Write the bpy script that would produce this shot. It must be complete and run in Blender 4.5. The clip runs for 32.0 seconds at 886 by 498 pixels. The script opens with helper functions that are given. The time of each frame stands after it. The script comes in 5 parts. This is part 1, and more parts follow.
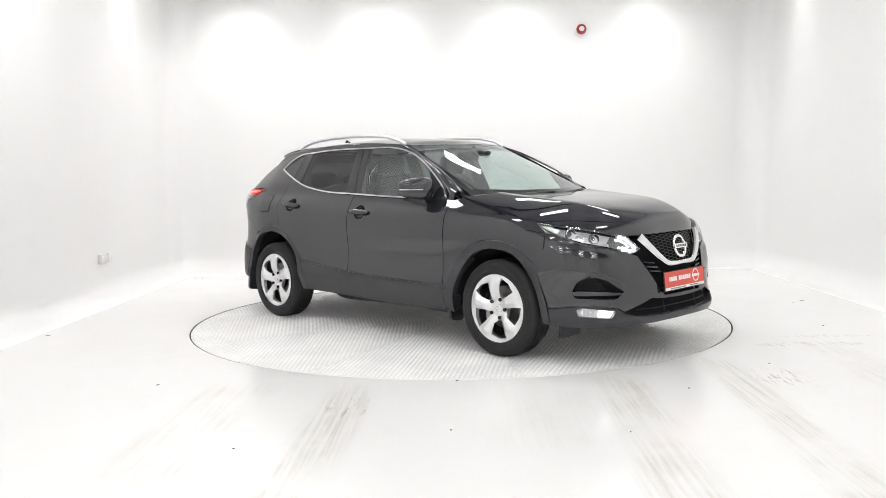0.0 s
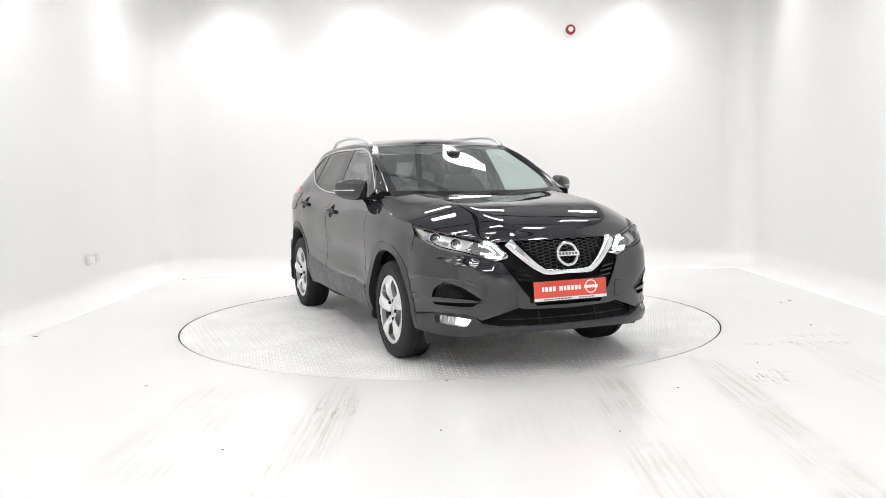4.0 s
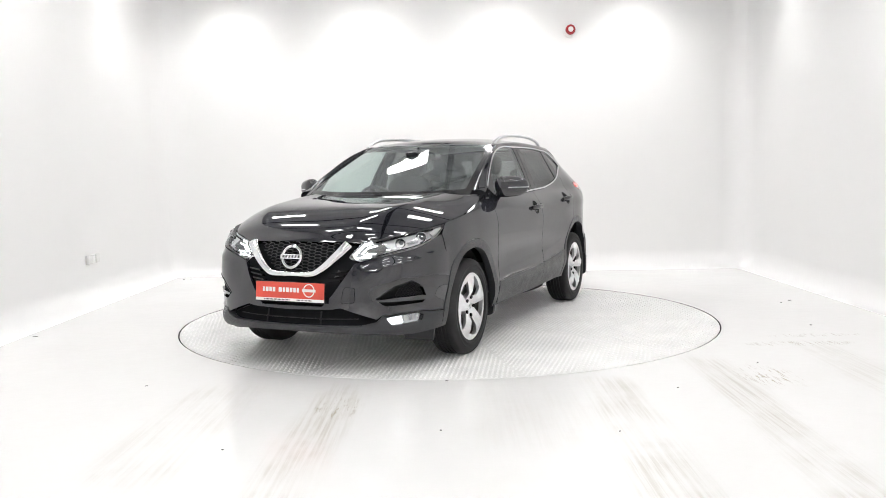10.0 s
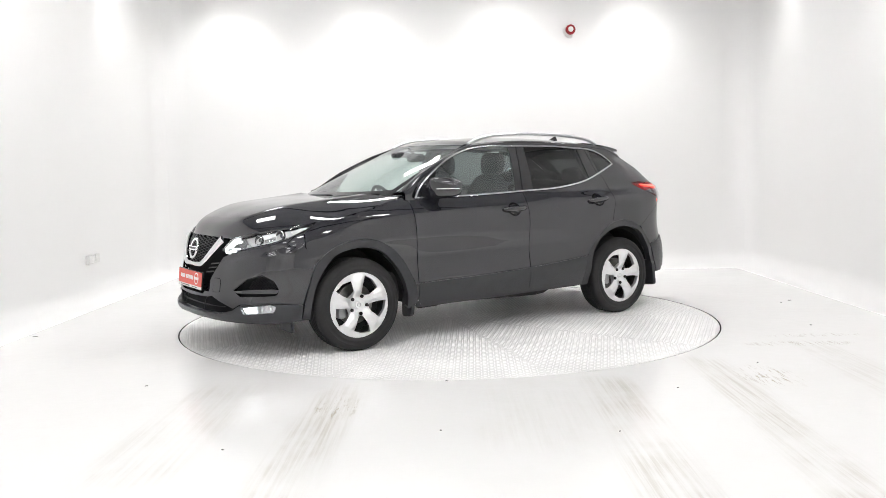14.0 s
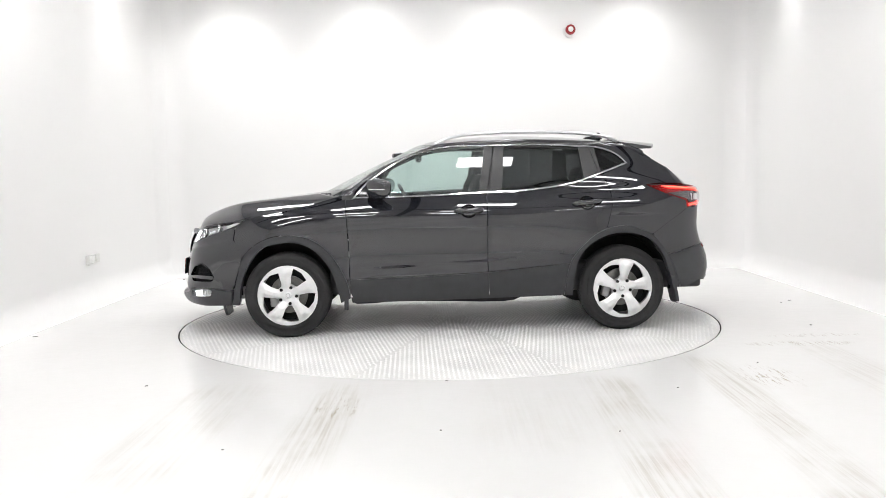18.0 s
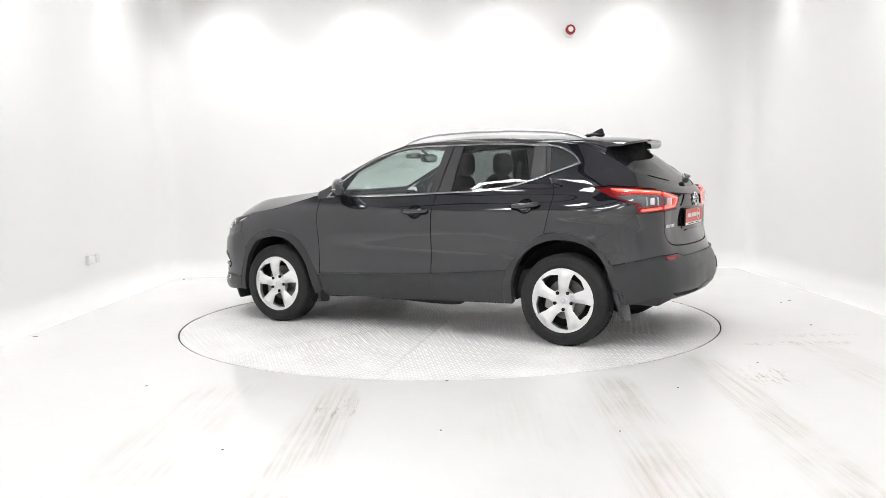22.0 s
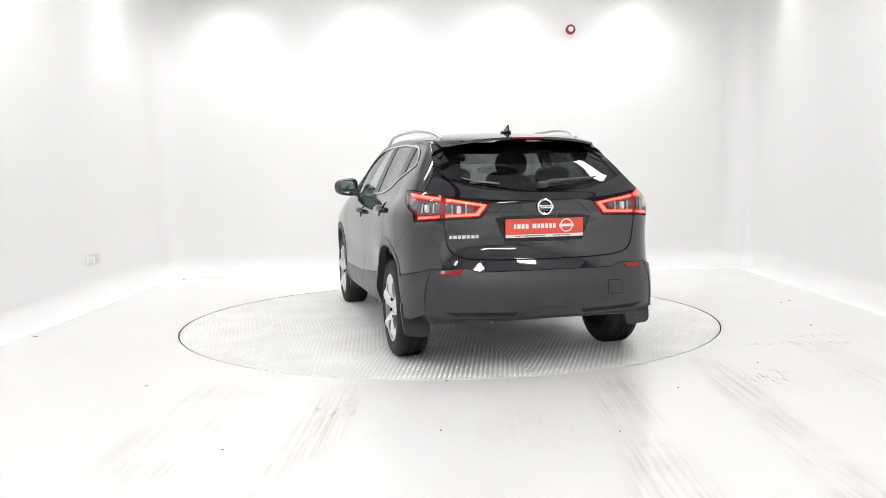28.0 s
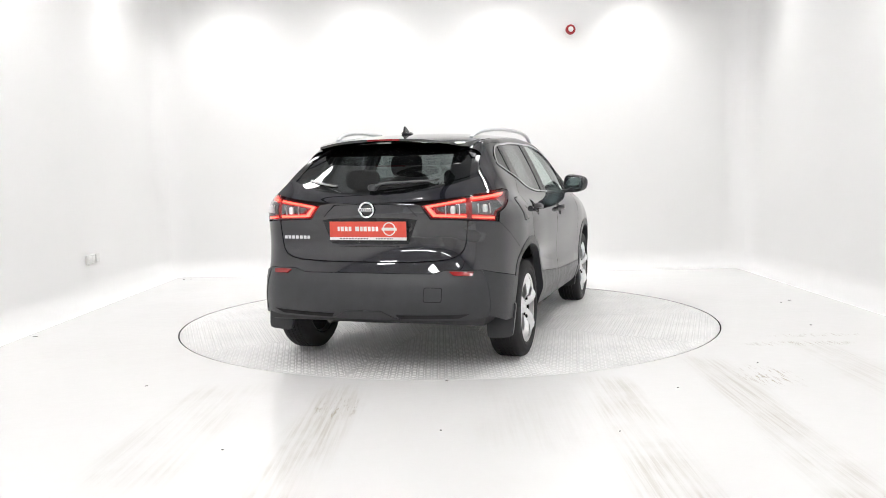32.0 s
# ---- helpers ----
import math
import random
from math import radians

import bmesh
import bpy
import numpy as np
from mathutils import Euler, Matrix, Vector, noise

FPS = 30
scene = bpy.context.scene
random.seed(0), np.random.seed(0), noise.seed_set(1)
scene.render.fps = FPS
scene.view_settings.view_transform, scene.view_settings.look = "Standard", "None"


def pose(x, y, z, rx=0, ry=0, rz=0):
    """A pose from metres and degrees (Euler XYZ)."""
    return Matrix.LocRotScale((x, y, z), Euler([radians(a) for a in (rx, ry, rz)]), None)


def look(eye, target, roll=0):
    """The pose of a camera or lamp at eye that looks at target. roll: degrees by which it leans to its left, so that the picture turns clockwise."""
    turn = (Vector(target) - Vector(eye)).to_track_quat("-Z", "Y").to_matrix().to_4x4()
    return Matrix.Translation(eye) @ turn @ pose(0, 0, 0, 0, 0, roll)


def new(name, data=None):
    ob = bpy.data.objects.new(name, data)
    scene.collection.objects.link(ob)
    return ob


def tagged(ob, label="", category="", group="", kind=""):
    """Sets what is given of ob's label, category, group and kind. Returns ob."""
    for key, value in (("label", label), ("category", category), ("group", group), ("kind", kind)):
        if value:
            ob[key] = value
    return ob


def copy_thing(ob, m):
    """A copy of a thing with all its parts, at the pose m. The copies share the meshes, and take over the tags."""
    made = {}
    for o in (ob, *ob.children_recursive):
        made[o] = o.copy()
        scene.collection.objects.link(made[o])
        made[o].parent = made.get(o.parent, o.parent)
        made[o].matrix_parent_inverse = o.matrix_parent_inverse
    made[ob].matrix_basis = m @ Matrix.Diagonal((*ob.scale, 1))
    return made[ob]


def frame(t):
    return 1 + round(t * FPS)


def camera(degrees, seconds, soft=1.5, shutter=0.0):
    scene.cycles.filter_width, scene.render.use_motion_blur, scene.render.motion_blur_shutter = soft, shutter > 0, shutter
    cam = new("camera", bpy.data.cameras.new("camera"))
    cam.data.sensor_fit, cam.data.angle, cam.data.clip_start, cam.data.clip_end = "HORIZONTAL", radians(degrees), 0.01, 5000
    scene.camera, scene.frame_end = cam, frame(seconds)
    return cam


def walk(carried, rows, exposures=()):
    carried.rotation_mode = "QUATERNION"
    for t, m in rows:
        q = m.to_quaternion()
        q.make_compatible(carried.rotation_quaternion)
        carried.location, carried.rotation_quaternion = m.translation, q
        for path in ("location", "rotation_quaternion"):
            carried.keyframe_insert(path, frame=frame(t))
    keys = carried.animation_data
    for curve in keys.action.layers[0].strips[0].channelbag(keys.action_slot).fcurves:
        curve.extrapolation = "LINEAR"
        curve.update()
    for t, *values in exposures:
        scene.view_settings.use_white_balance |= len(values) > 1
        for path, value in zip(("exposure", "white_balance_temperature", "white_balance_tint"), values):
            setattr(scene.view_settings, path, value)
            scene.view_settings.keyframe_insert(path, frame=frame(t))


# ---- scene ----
EYE = (0.0, -7.381, 1.259)
PAN = [(0, .707), (.5, .58), (1, .38), (1.5, .19), (2, 0), (3, 0), (18, 0), (32, 0)]
YAW, PITCH, ROLL = .328, 5.057, .998


def camera_pose(pan):
    """The tripod camera: it looks along +y, tilted down, and turns a little to the right at the start."""
    y, p = radians(YAW + pan), radians(PITCH)
    aim = Vector((-math.sin(y) * math.cos(p), math.cos(y) * math.cos(p), -math.sin(p)))
    return look(EYE, Vector(EYE) + aim, -ROLL)


cam = camera(55.17, 32.0, .6)
walk(cam, [(t, camera_pose(a)) for t, a in PAN])

# ---- world and lights ----
world = bpy.data.worlds.new("world")
scene.world = world
world.use_nodes = True
world.node_tree.nodes["Background"].inputs["Color"].default_value = (.5, .52, .55, 1)
world.node_tree.nodes["Background"].inputs["Strength"].default_value = .2
scene.view_settings.exposure = 0.0
# ---- car body surfaces (x forward, y left, z up; origin between the axles on the ground) ----
PLAN = [(2.24, 0), (2.225, .25), (2.165, .48), (2.03, .70), (1.85, .815), (1.6, .87), (1.2, .895), (.6, .90), (0, .90),
        (-.6, .90), (-1.2, .90), (-1.6, .875), (-1.85, .815), (-2.0, .70), (-2.08, .48), (-2.112, .25), (-2.12, 0)]
ZS = [.18, .25, .30, .36, .42, .50, .58, .66, .74, .82, .90, .98, 1.04, 1.10, 1.20, 1.30, 1.40, 1.50]
SIDE = [-.07, -.055, -.04, -.02, 0, -.004, -.012, -.014, -.008, -.002, -.003, -.02, -.055, -.098, -.142, -.188, -.238, -.292]
STATIONS = [
    (0, [-.10, .01, .045, .03, .018, .008, 0, -.015, -.03, -.06, -.13, -.25, -.3, -.35, -.4, -.45, -.5, -.55]),
    (2, [-.10, .01, .04, .03, .018, .008, 0, -.02, -.04, -.07, -.13, -.25, -.3, -.35, -.4, -.45, -.5, -.55]),
    (3, [-.08, 0, .02, .01, .01, .01, .008, 0, -.01, -.03, -.09, -.2, -.26, -.3, -.35, -.4, -.45, -.5]),
    (5, [-.06, -.03, -.015, 0, 0, .005, .01, .01, .01, .004, -.024, -.076, -.145, -.22, -.28, -.34, -.4, -.46]),
    (6, [-.06, -.04, -.02, 0, 0, 0, 0, 0, 0, .002, -.006, -.033, -.085, -.145, -.22, -.28, -.34, -.4]),
    (7, SIDE), (8, SIDE), (9, SIDE),
    (10, [-.07, -.055, -.04, -.02, 0, -.002, -.006, -.006, 0, 0, -.003, -.006, -.037, -.094, -.131, -.192, -.249, -.309]),
    (11.3, [-.06, -.03, 0, .01, .01, .01, .01, 0, 0, 0, 0, .004, -.018, -.054, -.122, -.206, -.286, -.362]),
    (13, [-.10, -.03, 0, .02, .03, .03, .02, -.004, -.020, -.030, -.026, -.024, -.012, -.032, -.138, -.252, -.362, -.470]),
    (14, [-.15, -.10, -.05, 0, .04, .045, .03, -.012, -.050, -.074, -.074, -.066, -.060, -.075, -.18, -.32, -.46, -.6]),
    (16, [-.15, -.10, -.05, 0, .04, .045, .03, -.012, -.050, -.074, -.074, -.066, -.060, -.075, -.18, -.32, -.46, -.6])]


def cubic(t, ts, ps):
    """Smooth curve through the points ps at ts (rows), at the array t."""
    t, ts, ps = np.atleast_1d(np.asarray(t, float)), np.asarray(ts, float), np.asarray(ps, float)
    if ps.ndim == 1:
        ps = ps[:, None]
    h = np.diff(ts)
    dl = np.diff(ps, axis=0) / h[:, None]
    m = np.empty_like(ps)
    m[1:-1] = (dl[:-1] * h[1:, None] + dl[1:] * h[:-1, None]) / (h[:-1] + h[1:])[:, None]
    m[0], m[-1] = dl[0], dl[-1]
    i = np.clip(np.searchsorted(ts, t) - 1, 0, len(h) - 1)
    u = ((t - ts[i]) / h[i])[:, None]
    return ((2 * u**3 - 3 * u**2 + 1) * ps[i] + (u**3 - 2 * u**2 + u) * h[i][:, None] * m[i]
            + (-2 * u**3 + 3 * u**2) * ps[i + 1] + (u**3 - u**2) * h[i][:, None] * m[i + 1])


def body_tables():
    """The plan outline by arc length from the nose to the tail, and the offsets from it by height."""
    pts = np.array([(x, -y) for x, y in PLAN[3:0:-1]] + PLAN + [(x, -y) for x, y in PLAN[-2:-5:-1]])
    k = np.concatenate([[0], np.cumsum(np.hypot(*np.diff(pts, axis=0).T))])
    fine = np.linspace(k[0], k[-1], 3001)
    xy = cubic(fine, k, pts)
    arc = np.concatenate([[0], np.cumsum(np.hypot(*np.diff(xy, axis=0).T))])
    s_of = np.interp(k, fine, arc)
    s0 = s_of[3]
    st = [np.interp(i, range(len(PLAN)), s_of[3:3 + len(PLAN)]) - s0 for i, _ in STATIONS]
    zf = np.arange(.14, 1.56, .005)
    tab = np.array([cubic(zf, ZS, d)[:, 0] for _, d in STATIONS])
    ker = np.exp(-.5 * (np.arange(-8, 9) / 3.0)**2)
    ker /= ker.sum()
    tab = np.array([np.convolve(np.pad(r, 8, mode="reflect", reflect_type="odd"), ker, mode="valid") for r in tab])
    return arc - s0, xy, np.array(st), zf, tab


ARC, XY, ST_S, ZF, DTAB = body_tables()
S_END = ST_S[-1]


def raw_side(s, z):
    s, z = np.broadcast_arrays(np.asarray(s, float), np.asarray(z, float))
    flip, a = np.where(s < 0, -1.0, 1.0), np.abs(s)
    x, y = np.interp(a, ARC, XY[:, 0]), np.interp(a, ARC, XY[:, 1])
    e = .02
    tx = np.interp(a + e, ARC, XY[:, 0]) - np.interp(a - e, ARC, XY[:, 0])
    ty = np.interp(a + e, ARC, XY[:, 1]) - np.interp(a - e, ARC, XY[:, 1])
    n = np.hypot(tx, ty) + 1e-9
    f = np.clip((z - ZF[0]) / .005, 0, len(ZF) - 1.001)
    i = f.astype(int)
    w = f - i
    shape = a.shape
    row = (DTAB[:, i.ravel()] * (1 - w.ravel()) + DTAB[:, i.ravel() + 1] * w.ravel()).T  # points x stations
    ar = a.ravel()
    h = np.diff(ST_S)
    k = np.clip(np.searchsorted(ST_S, ar) - 1, 0, len(h) - 1)
    dl = np.diff(row, axis=1) / h
    m = np.zeros_like(row)
    m[:, 1:-1] = (dl[:, :-1] * h[1:] + dl[:, 1:] * h[:-1]) / (h[:-1] + h[1:])
    r, u = np.arange(len(ar)), (ar - ST_S[k]) / h[k]
    d = ((2 * u**3 - 3 * u**2 + 1) * row[r, k] + (u**3 - 2 * u**2 + u) * h[k] * m[r, k]
         + (-2 * u**3 + 3 * u**2) * row[r, k + 1] + (u**3 - u**2) * h[k] * m[r, k + 1]).reshape(shape)
    # a soft step in the front bumper under the headlamp
    zl = np.interp(a, [.50, .68, .85, 1.03, 1.10], [.680, .712, .735, .772, .795])
    step = np.clip((zl - z) / .040 + .5, 0, 1)
    step = step * step * (3 - 2 * step) * np.clip((z - .46) / .16, 0, 1)
    d = d + .014 * step * np.clip((a - .46) / .14, 0, 1) * np.clip((1.14 - a) / .16, 0, 1)
    # the narrow ledge low on the doors, rising towards the rear wheel
    zc = np.interp(a, [2.0, 3.07, 3.45, 3.75], [.512, .566, .600, .640])
    k = np.clip((z - zc) / .030, 0, 1)
    fade = np.clip((a - 2.02) / .22, 0, 1) * np.clip((3.72 - a) / .40, 0, 1)
    low = np.clip((z - .43) / .07, 0, 1)
    d = d + .005 * (1 - k * k * (3 - 2 * k)) * fade * low * low * (3 - 2 * low)
    return np.stack([x + d * ty / n, flip * (y - d * tx / n), z], -1)


def with_normals(raw, a, b, off=0.0, e=.008):
    """Points and outward normals of the surface raw(a, b), lifted by off."""
    p = raw(a, b)
    n = np.cross(raw(a + e, b) - raw(a - e, b), raw(a, b + e) - raw(a, b - e))
    n /= np.linalg.norm(n, axis=-1, keepdims=True) + 1e-12
    return p + n * np.asarray(off)[..., None], n


def side_surface(a, b, off=0.0):
    """Flank, nose and tail: a runs along the outline (0 at the nose, left positive), b is the height."""
    return with_normals(raw_side, a, b, off)


TOP_V = [0, 1, 2, 3, 4, 5, 6, 7, 8, 9, 10, 11, 12, 13]
TOP_C = [(2.14, .838), (2.05, .946), (1.80, 1.039), (1.50, 1.079), (1.22, 1.098), (1.15, 1.101), (1.18, 1.068), (.80, 1.260), (.53, 1.387), (.28, 1.502),
         (.10, 1.546), (-.40, 1.577), (-.90, 1.562), (-1.38, 1.522)]
TOP_E = [(2.085, .44, .829), (1.93, .66, .877), (1.63, .814, .934), (1.30, .842, .988), (1.0, .810, 1.064), (.87, .765, 1.105), (.985, .730, 1.086),
         (.605, .685, 1.279), (.34, .645, 1.400), (.12, .60, 1.493), (-.02, .59, 1.512), (-.4, .59, 1.53), (-.9, .58, 1.52), (-1.38, .56, 1.49)]


def top_line(v, pts):
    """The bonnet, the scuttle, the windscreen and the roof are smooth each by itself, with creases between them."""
    p = np.array(pts, float)
    out = cubic(np.minimum(v, 5.02), TOP_V[:6], p[:6])
    k = np.clip(v - 5, 0, 1)[:, None]
    out = np.where((v > 5)[:, None], p[5] + (p[6] - p[5]) * k, out)
    out = np.where((v > 6)[:, None], cubic(np.clip(v, 6, 9), TOP_V[6:10], p[6:10]), out)
    return np.where((v > 9)[:, None], cubic(np.maximum(v, 9), TOP_V[9:], p[9:]), out)


def raw_top(v, w):
    v, w = np.broadcast_arrays(np.asarray(v, float), np.asarray(w, float))
    c, e = top_line(v.ravel(), TOP_C), top_line(v.ravel(), TOP_E)
    vr, wr = v.ravel(), w.ravel()
    hood = np.clip((5.2 - vr) / .8, 0, 1)
    glass = np.clip((vr - 5.6) / .4, 0, 1) * np.clip((9.6 - vr) / .6, 0, 1)
    k = 1 - np.abs(wr)**(2.2 + .9 * hood + .5 * glass)
    rise = np.clip(vr / 2.4, 0, 1)
    dw = np.abs(wr) - (.54 + .035 * np.clip(vr, 0, 5))
    swell = .026 * hood * rise * rise * (3 - 2 * rise) * np.exp(-(np.sqrt(dw * dw + .0016) - .04) / np.where(dw < 0, .15, .20))
    return np.stack([e[:, 0] + (c[:, 0] - e[:, 0]) * k, e[:, 1] * wr, e[:, 2] + (c[:, 1] - e[:, 2]) * k + swell], -1).reshape(*v.shape, 3)


def top_surface(v, w, off=0.0):
    """Bonnet, windscreen and roof: v runs back along the car, w across it from -1 to 1."""
    p, n = with_normals(raw_top, v, w, 0.0)
    n = np.where(n[..., 2:3] < 0, -n, n)
    return p + n * np.asarray(off)[..., None], n


def s_for(x, z):
    """Arc length on the rear flank where the body reaches x at the height z."""
    ss = np.linspace(3.0, 4.72, 1200)
    return float(ss[np.argmin(np.abs(raw_side(ss, np.full(1200, z))[:, 0] - x))])


TAIL_V = [0, 1, 2, 3, 4]
TAIL_C = [(-1.56, 1.475), (-1.73, 1.365), (-1.885, 1.235), (-2.01, 1.135), (-2.060, 1.085)]
TAIL_XZ = [(-1.44, 1.455), (-1.56, 1.385), (-1.68, 1.315), (-1.775, 1.245), (-1.85, 1.14)]
TAIL_E = [(x, float(raw_side(s_for(x, z), z)[1]) - .004, z) for x, z in TAIL_XZ]


def raw_tail(v, w):
    v, w = np.broadcast_arrays(np.asarray(v, float), np.asarray(w, float))
    c, e = cubic(v.ravel(), TAIL_V, TAIL_C), cubic(v.ravel(), TAIL_V, TAIL_E)
    k = 1 - np.abs(w.ravel())**2.6
    return np.stack([e[:, 0] + (c[:, 0] - e[:, 0]) * k, e[:, 1] * w.ravel(), e[:, 2] + (c[:, 1] - e[:, 2]) * k], -1).reshape(*v.shape, 3)


def tail_surface(v, w, off=0.0):
    """Rear window and the tailgate round it: v runs down, w across."""
    p, n = with_normals(raw_tail, v, w, 0.0)
    n = np.where(n[..., 0:1] > 0, -n, n)
    return p + n * np.asarray(off)[..., None], n
# ---- mesh helpers ----
from mathutils.geometry import tessellate_polygon


def mesh_object(name, verts, faces, mat, parent=None, label="", normals=None, smooth=True):
    """One mesh object from arrays, under its parent."""
    me = bpy.data.meshes.new(name)
    me.from_pydata([tuple(map(float, v)) for v in verts], [], [tuple(map(int, f)) for f in faces])
    me.materials.append(mat)
    me.polygons.foreach_set("use_smooth", [smooth] * len(me.polygons))
    if normals is not None:
        me.normals_split_custom_set_from_vertices([tuple(map(float, n)) for n in normals])
    ob = new(name, me)
    ob.parent = parent
    return tagged(ob, label)


def part(name, bm, mat, parent, label="", smooth=True):
    """A bmesh as one mesh object under a thing or a part."""
    me = bpy.data.meshes.new(name)
    bmesh.ops.recalc_face_normals(bm, faces=bm.faces)
    bm.to_mesh(me)
    bm.free()
    me.materials.append(mat)
    me.polygons.foreach_set("use_smooth", [smooth] * len(me.polygons))
    if smooth:
        me.set_sharp_from_angle(angle=radians(38))
    ob = new(name, me)
    ob.parent = parent
    return tagged(ob, label)


def curve_points(pts, n=6, closed=False):
    """A smooth line through 2D or 3D points."""
    p = np.array(pts, float)
    if closed:
        p = np.vstack([p[-1], p, p[0], p[1]])
    k = np.concatenate([[0], np.cumsum(np.maximum(np.linalg.norm(np.diff(p, axis=0), axis=1), 1e-6))])
    lo, hi = (k[1], k[-2]) if closed else (k[0], k[-1])
    m = (len(pts) if closed else len(pts) - 1) * n
    t = np.linspace(lo, hi, m + 1)
    return cubic(t[:-1] if closed else t, k, p)


def fillet(pts, r, n=4):
    """A closed 2D outline with rounded corners."""
    p, out = [np.array(q, float) for q in pts], []
    for i, c in enumerate(p):
        a, b = p[i - 1] - c, p[(i + 1) % len(p)] - c
        la, lb = np.linalg.norm(a), np.linalg.norm(b)
        d = min(r, .45 * la, .45 * lb)
        s, e = c + a / la * d, c + b / lb * d
        out += [(1 - t)**2 * s + 2 * t * (1 - t) * c + t * t * e for t in np.linspace(0, 1, n + 1)]
    return out


def dense(pts, step):
    """A closed 2D outline with its long edges divided."""
    out, p = [], [np.array(q, float) for q in pts]
    for a, b in zip(p, p[1:] + p[:1]):
        m = max(1, int(math.ceil(np.linalg.norm(b - a) / step)))
        out += [a + (b - a) * k / m for k in range(m)]
    return out


def shrink(pts, d):
    """A closed 2D outline moved inwards by d."""
    p = np.array(pts, float)
    area = np.sum(p[:, 0] * np.roll(p[:, 1], -1) - np.roll(p[:, 0], -1) * p[:, 1])
    e1, e2 = p - np.roll(p, 1, 0), np.roll(p, -1, 0) - p
    n1 = np.stack([-e1[:, 1], e1[:, 0]], 1) / (np.linalg.norm(e1, axis=1, keepdims=True) + 1e-9)
    n2 = np.stack([-e2[:, 1], e2[:, 0]], 1) / (np.linalg.norm(e2, axis=1, keepdims=True) + 1e-9)
    n = n1 + n2
    n /= np.maximum((n * n).sum(1, keepdims=True) / 2, .6)
    return p + np.sign(area) * n * d


def clip_half(poly, axis, val, keep_less):
    out = []
    for i, p in enumerate(poly):
        q = poly[i - 1]
        fp, fq = (p[axis] - val), (q[axis] - val)
        if keep_less:
            fp, fq = -fp, -fq
        if (fp >= 0) != (fq >= 0):
            t = fq / (fq - fp)
            out.append((q[0] + (p[0] - q[0]) * t, q[1] + (p[1] - q[1]) * t))
        if fp >= 0:
            out.append(p)
    return out


def sheet_arrays(loops, surf, cell, off, flange, mirror):
    """Points, normals and faces of a panel: the outline (and holes) of loops laid on the surface, with folded edges."""
    loops = [[(float(p[0]), float(p[1])) for p in lp] for lp in loops]
    flat = [p for lp in loops for p in lp]
    tris = tessellate_polygon([[Vector((p[0], p[1], 0)) for p in lp] for lp in loops])
    index, pts, faces = {}, [], []
    for t in tris:
        tri = [flat[i] for i in t]
        for i in range(int(math.floor(min(p[0] for p in tri) / cell)), int(math.floor(max(p[0] for p in tri) / cell)) + 1):
            col = clip_half(clip_half(tri, 0, i * cell, False), 0, (i + 1) * cell, True)
            if len(col) < 3:
                continue
            for j in range(int(math.floor(min(p[1] for p in col) / cell)), int(math.floor(max(p[1] for p in col) / cell)) + 1):
                c = clip_half(clip_half(col, 1, j * cell, False), 1, (j + 1) * cell, True)
                f = []
                for p in c:
                    key = (round(p[0], 5), round(p[1], 5))
                    if key not in index:
                        index[key] = len(pts)
                        pts.append(key)
                    if index[key] not in f:
                        f.append(index[key])
                if len(f) > 2:
                    faces.append(f)
    uv = np.array(pts)
    if mirror:
        uv = uv * [-1, 1]
    P, N = surf(uv[:, 0], uv[:, 1], off)
    for f in faces:
        a, b, c = P[f[0]], P[f[1]], P[f[-1]]
        if np.cross(b - a, c - a) @ N[f[0]] < 0:
            f.reverse()
    verts, norms = [P], [N]
    base = len(P)
    if flange:
        for lp in loops:
            u = np.array(dense(lp, cell))
            if mirror:
                u = u * [-1, 1]
            p, n = surf(u[:, 0], u[:, 1], off)
            q = p - n * flange
            e = np.roll(p, -1, 0) - np.roll(p, 1, 0)
            m = np.cross(e, n)
            m /= np.linalg.norm(m, axis=1, keepdims=True) + 1e-9
            area = np.sum(u[:, 0] * np.roll(u[:, 1], -1) - np.roll(u[:, 0], -1) * u[:, 1])
            k = len(p)
            verts += [p, q]
            norms += [m, m]
            faces += [[base + i, base + k + i, base + k + (i + 1) % k, base + (i + 1) % k] for i in range(k)]
            base += 2 * k
    return np.vstack(verts), np.vstack(norms), faces


def sheet(name, loops, mat, parent, label="", surf=None, cell=.05, off=0.0, flange=.014, mirror=False, both=False, gap=.002):
    """A panel cut from a body surface. mirror: the other side's; both: the two halves as one mesh."""
    surf = surf or side_surface
    if gap:
        first = shrink(loops[0], gap)
        if both:
            for i, q in enumerate(loops[0]):
                if abs(q[0]) < 1e-6 or abs(q[0] - S_END) < 1e-6:
                    first[i][0] = q[0]
        loops = [first] + [shrink(l, -gap) for l in loops[1:]]
    v, n, f = sheet_arrays(loops, surf, cell, off, flange, mirror)
    if both:
        v2, n2, f2 = sheet_arrays(loops, surf, cell, off, flange, True)
        f = f + [[i + len(v) for i in g] for g in f2]
        v, n = np.vstack([v, v2]), np.vstack([n, n2])
    return mesh_object(name, v, f, mat, parent, label, n)


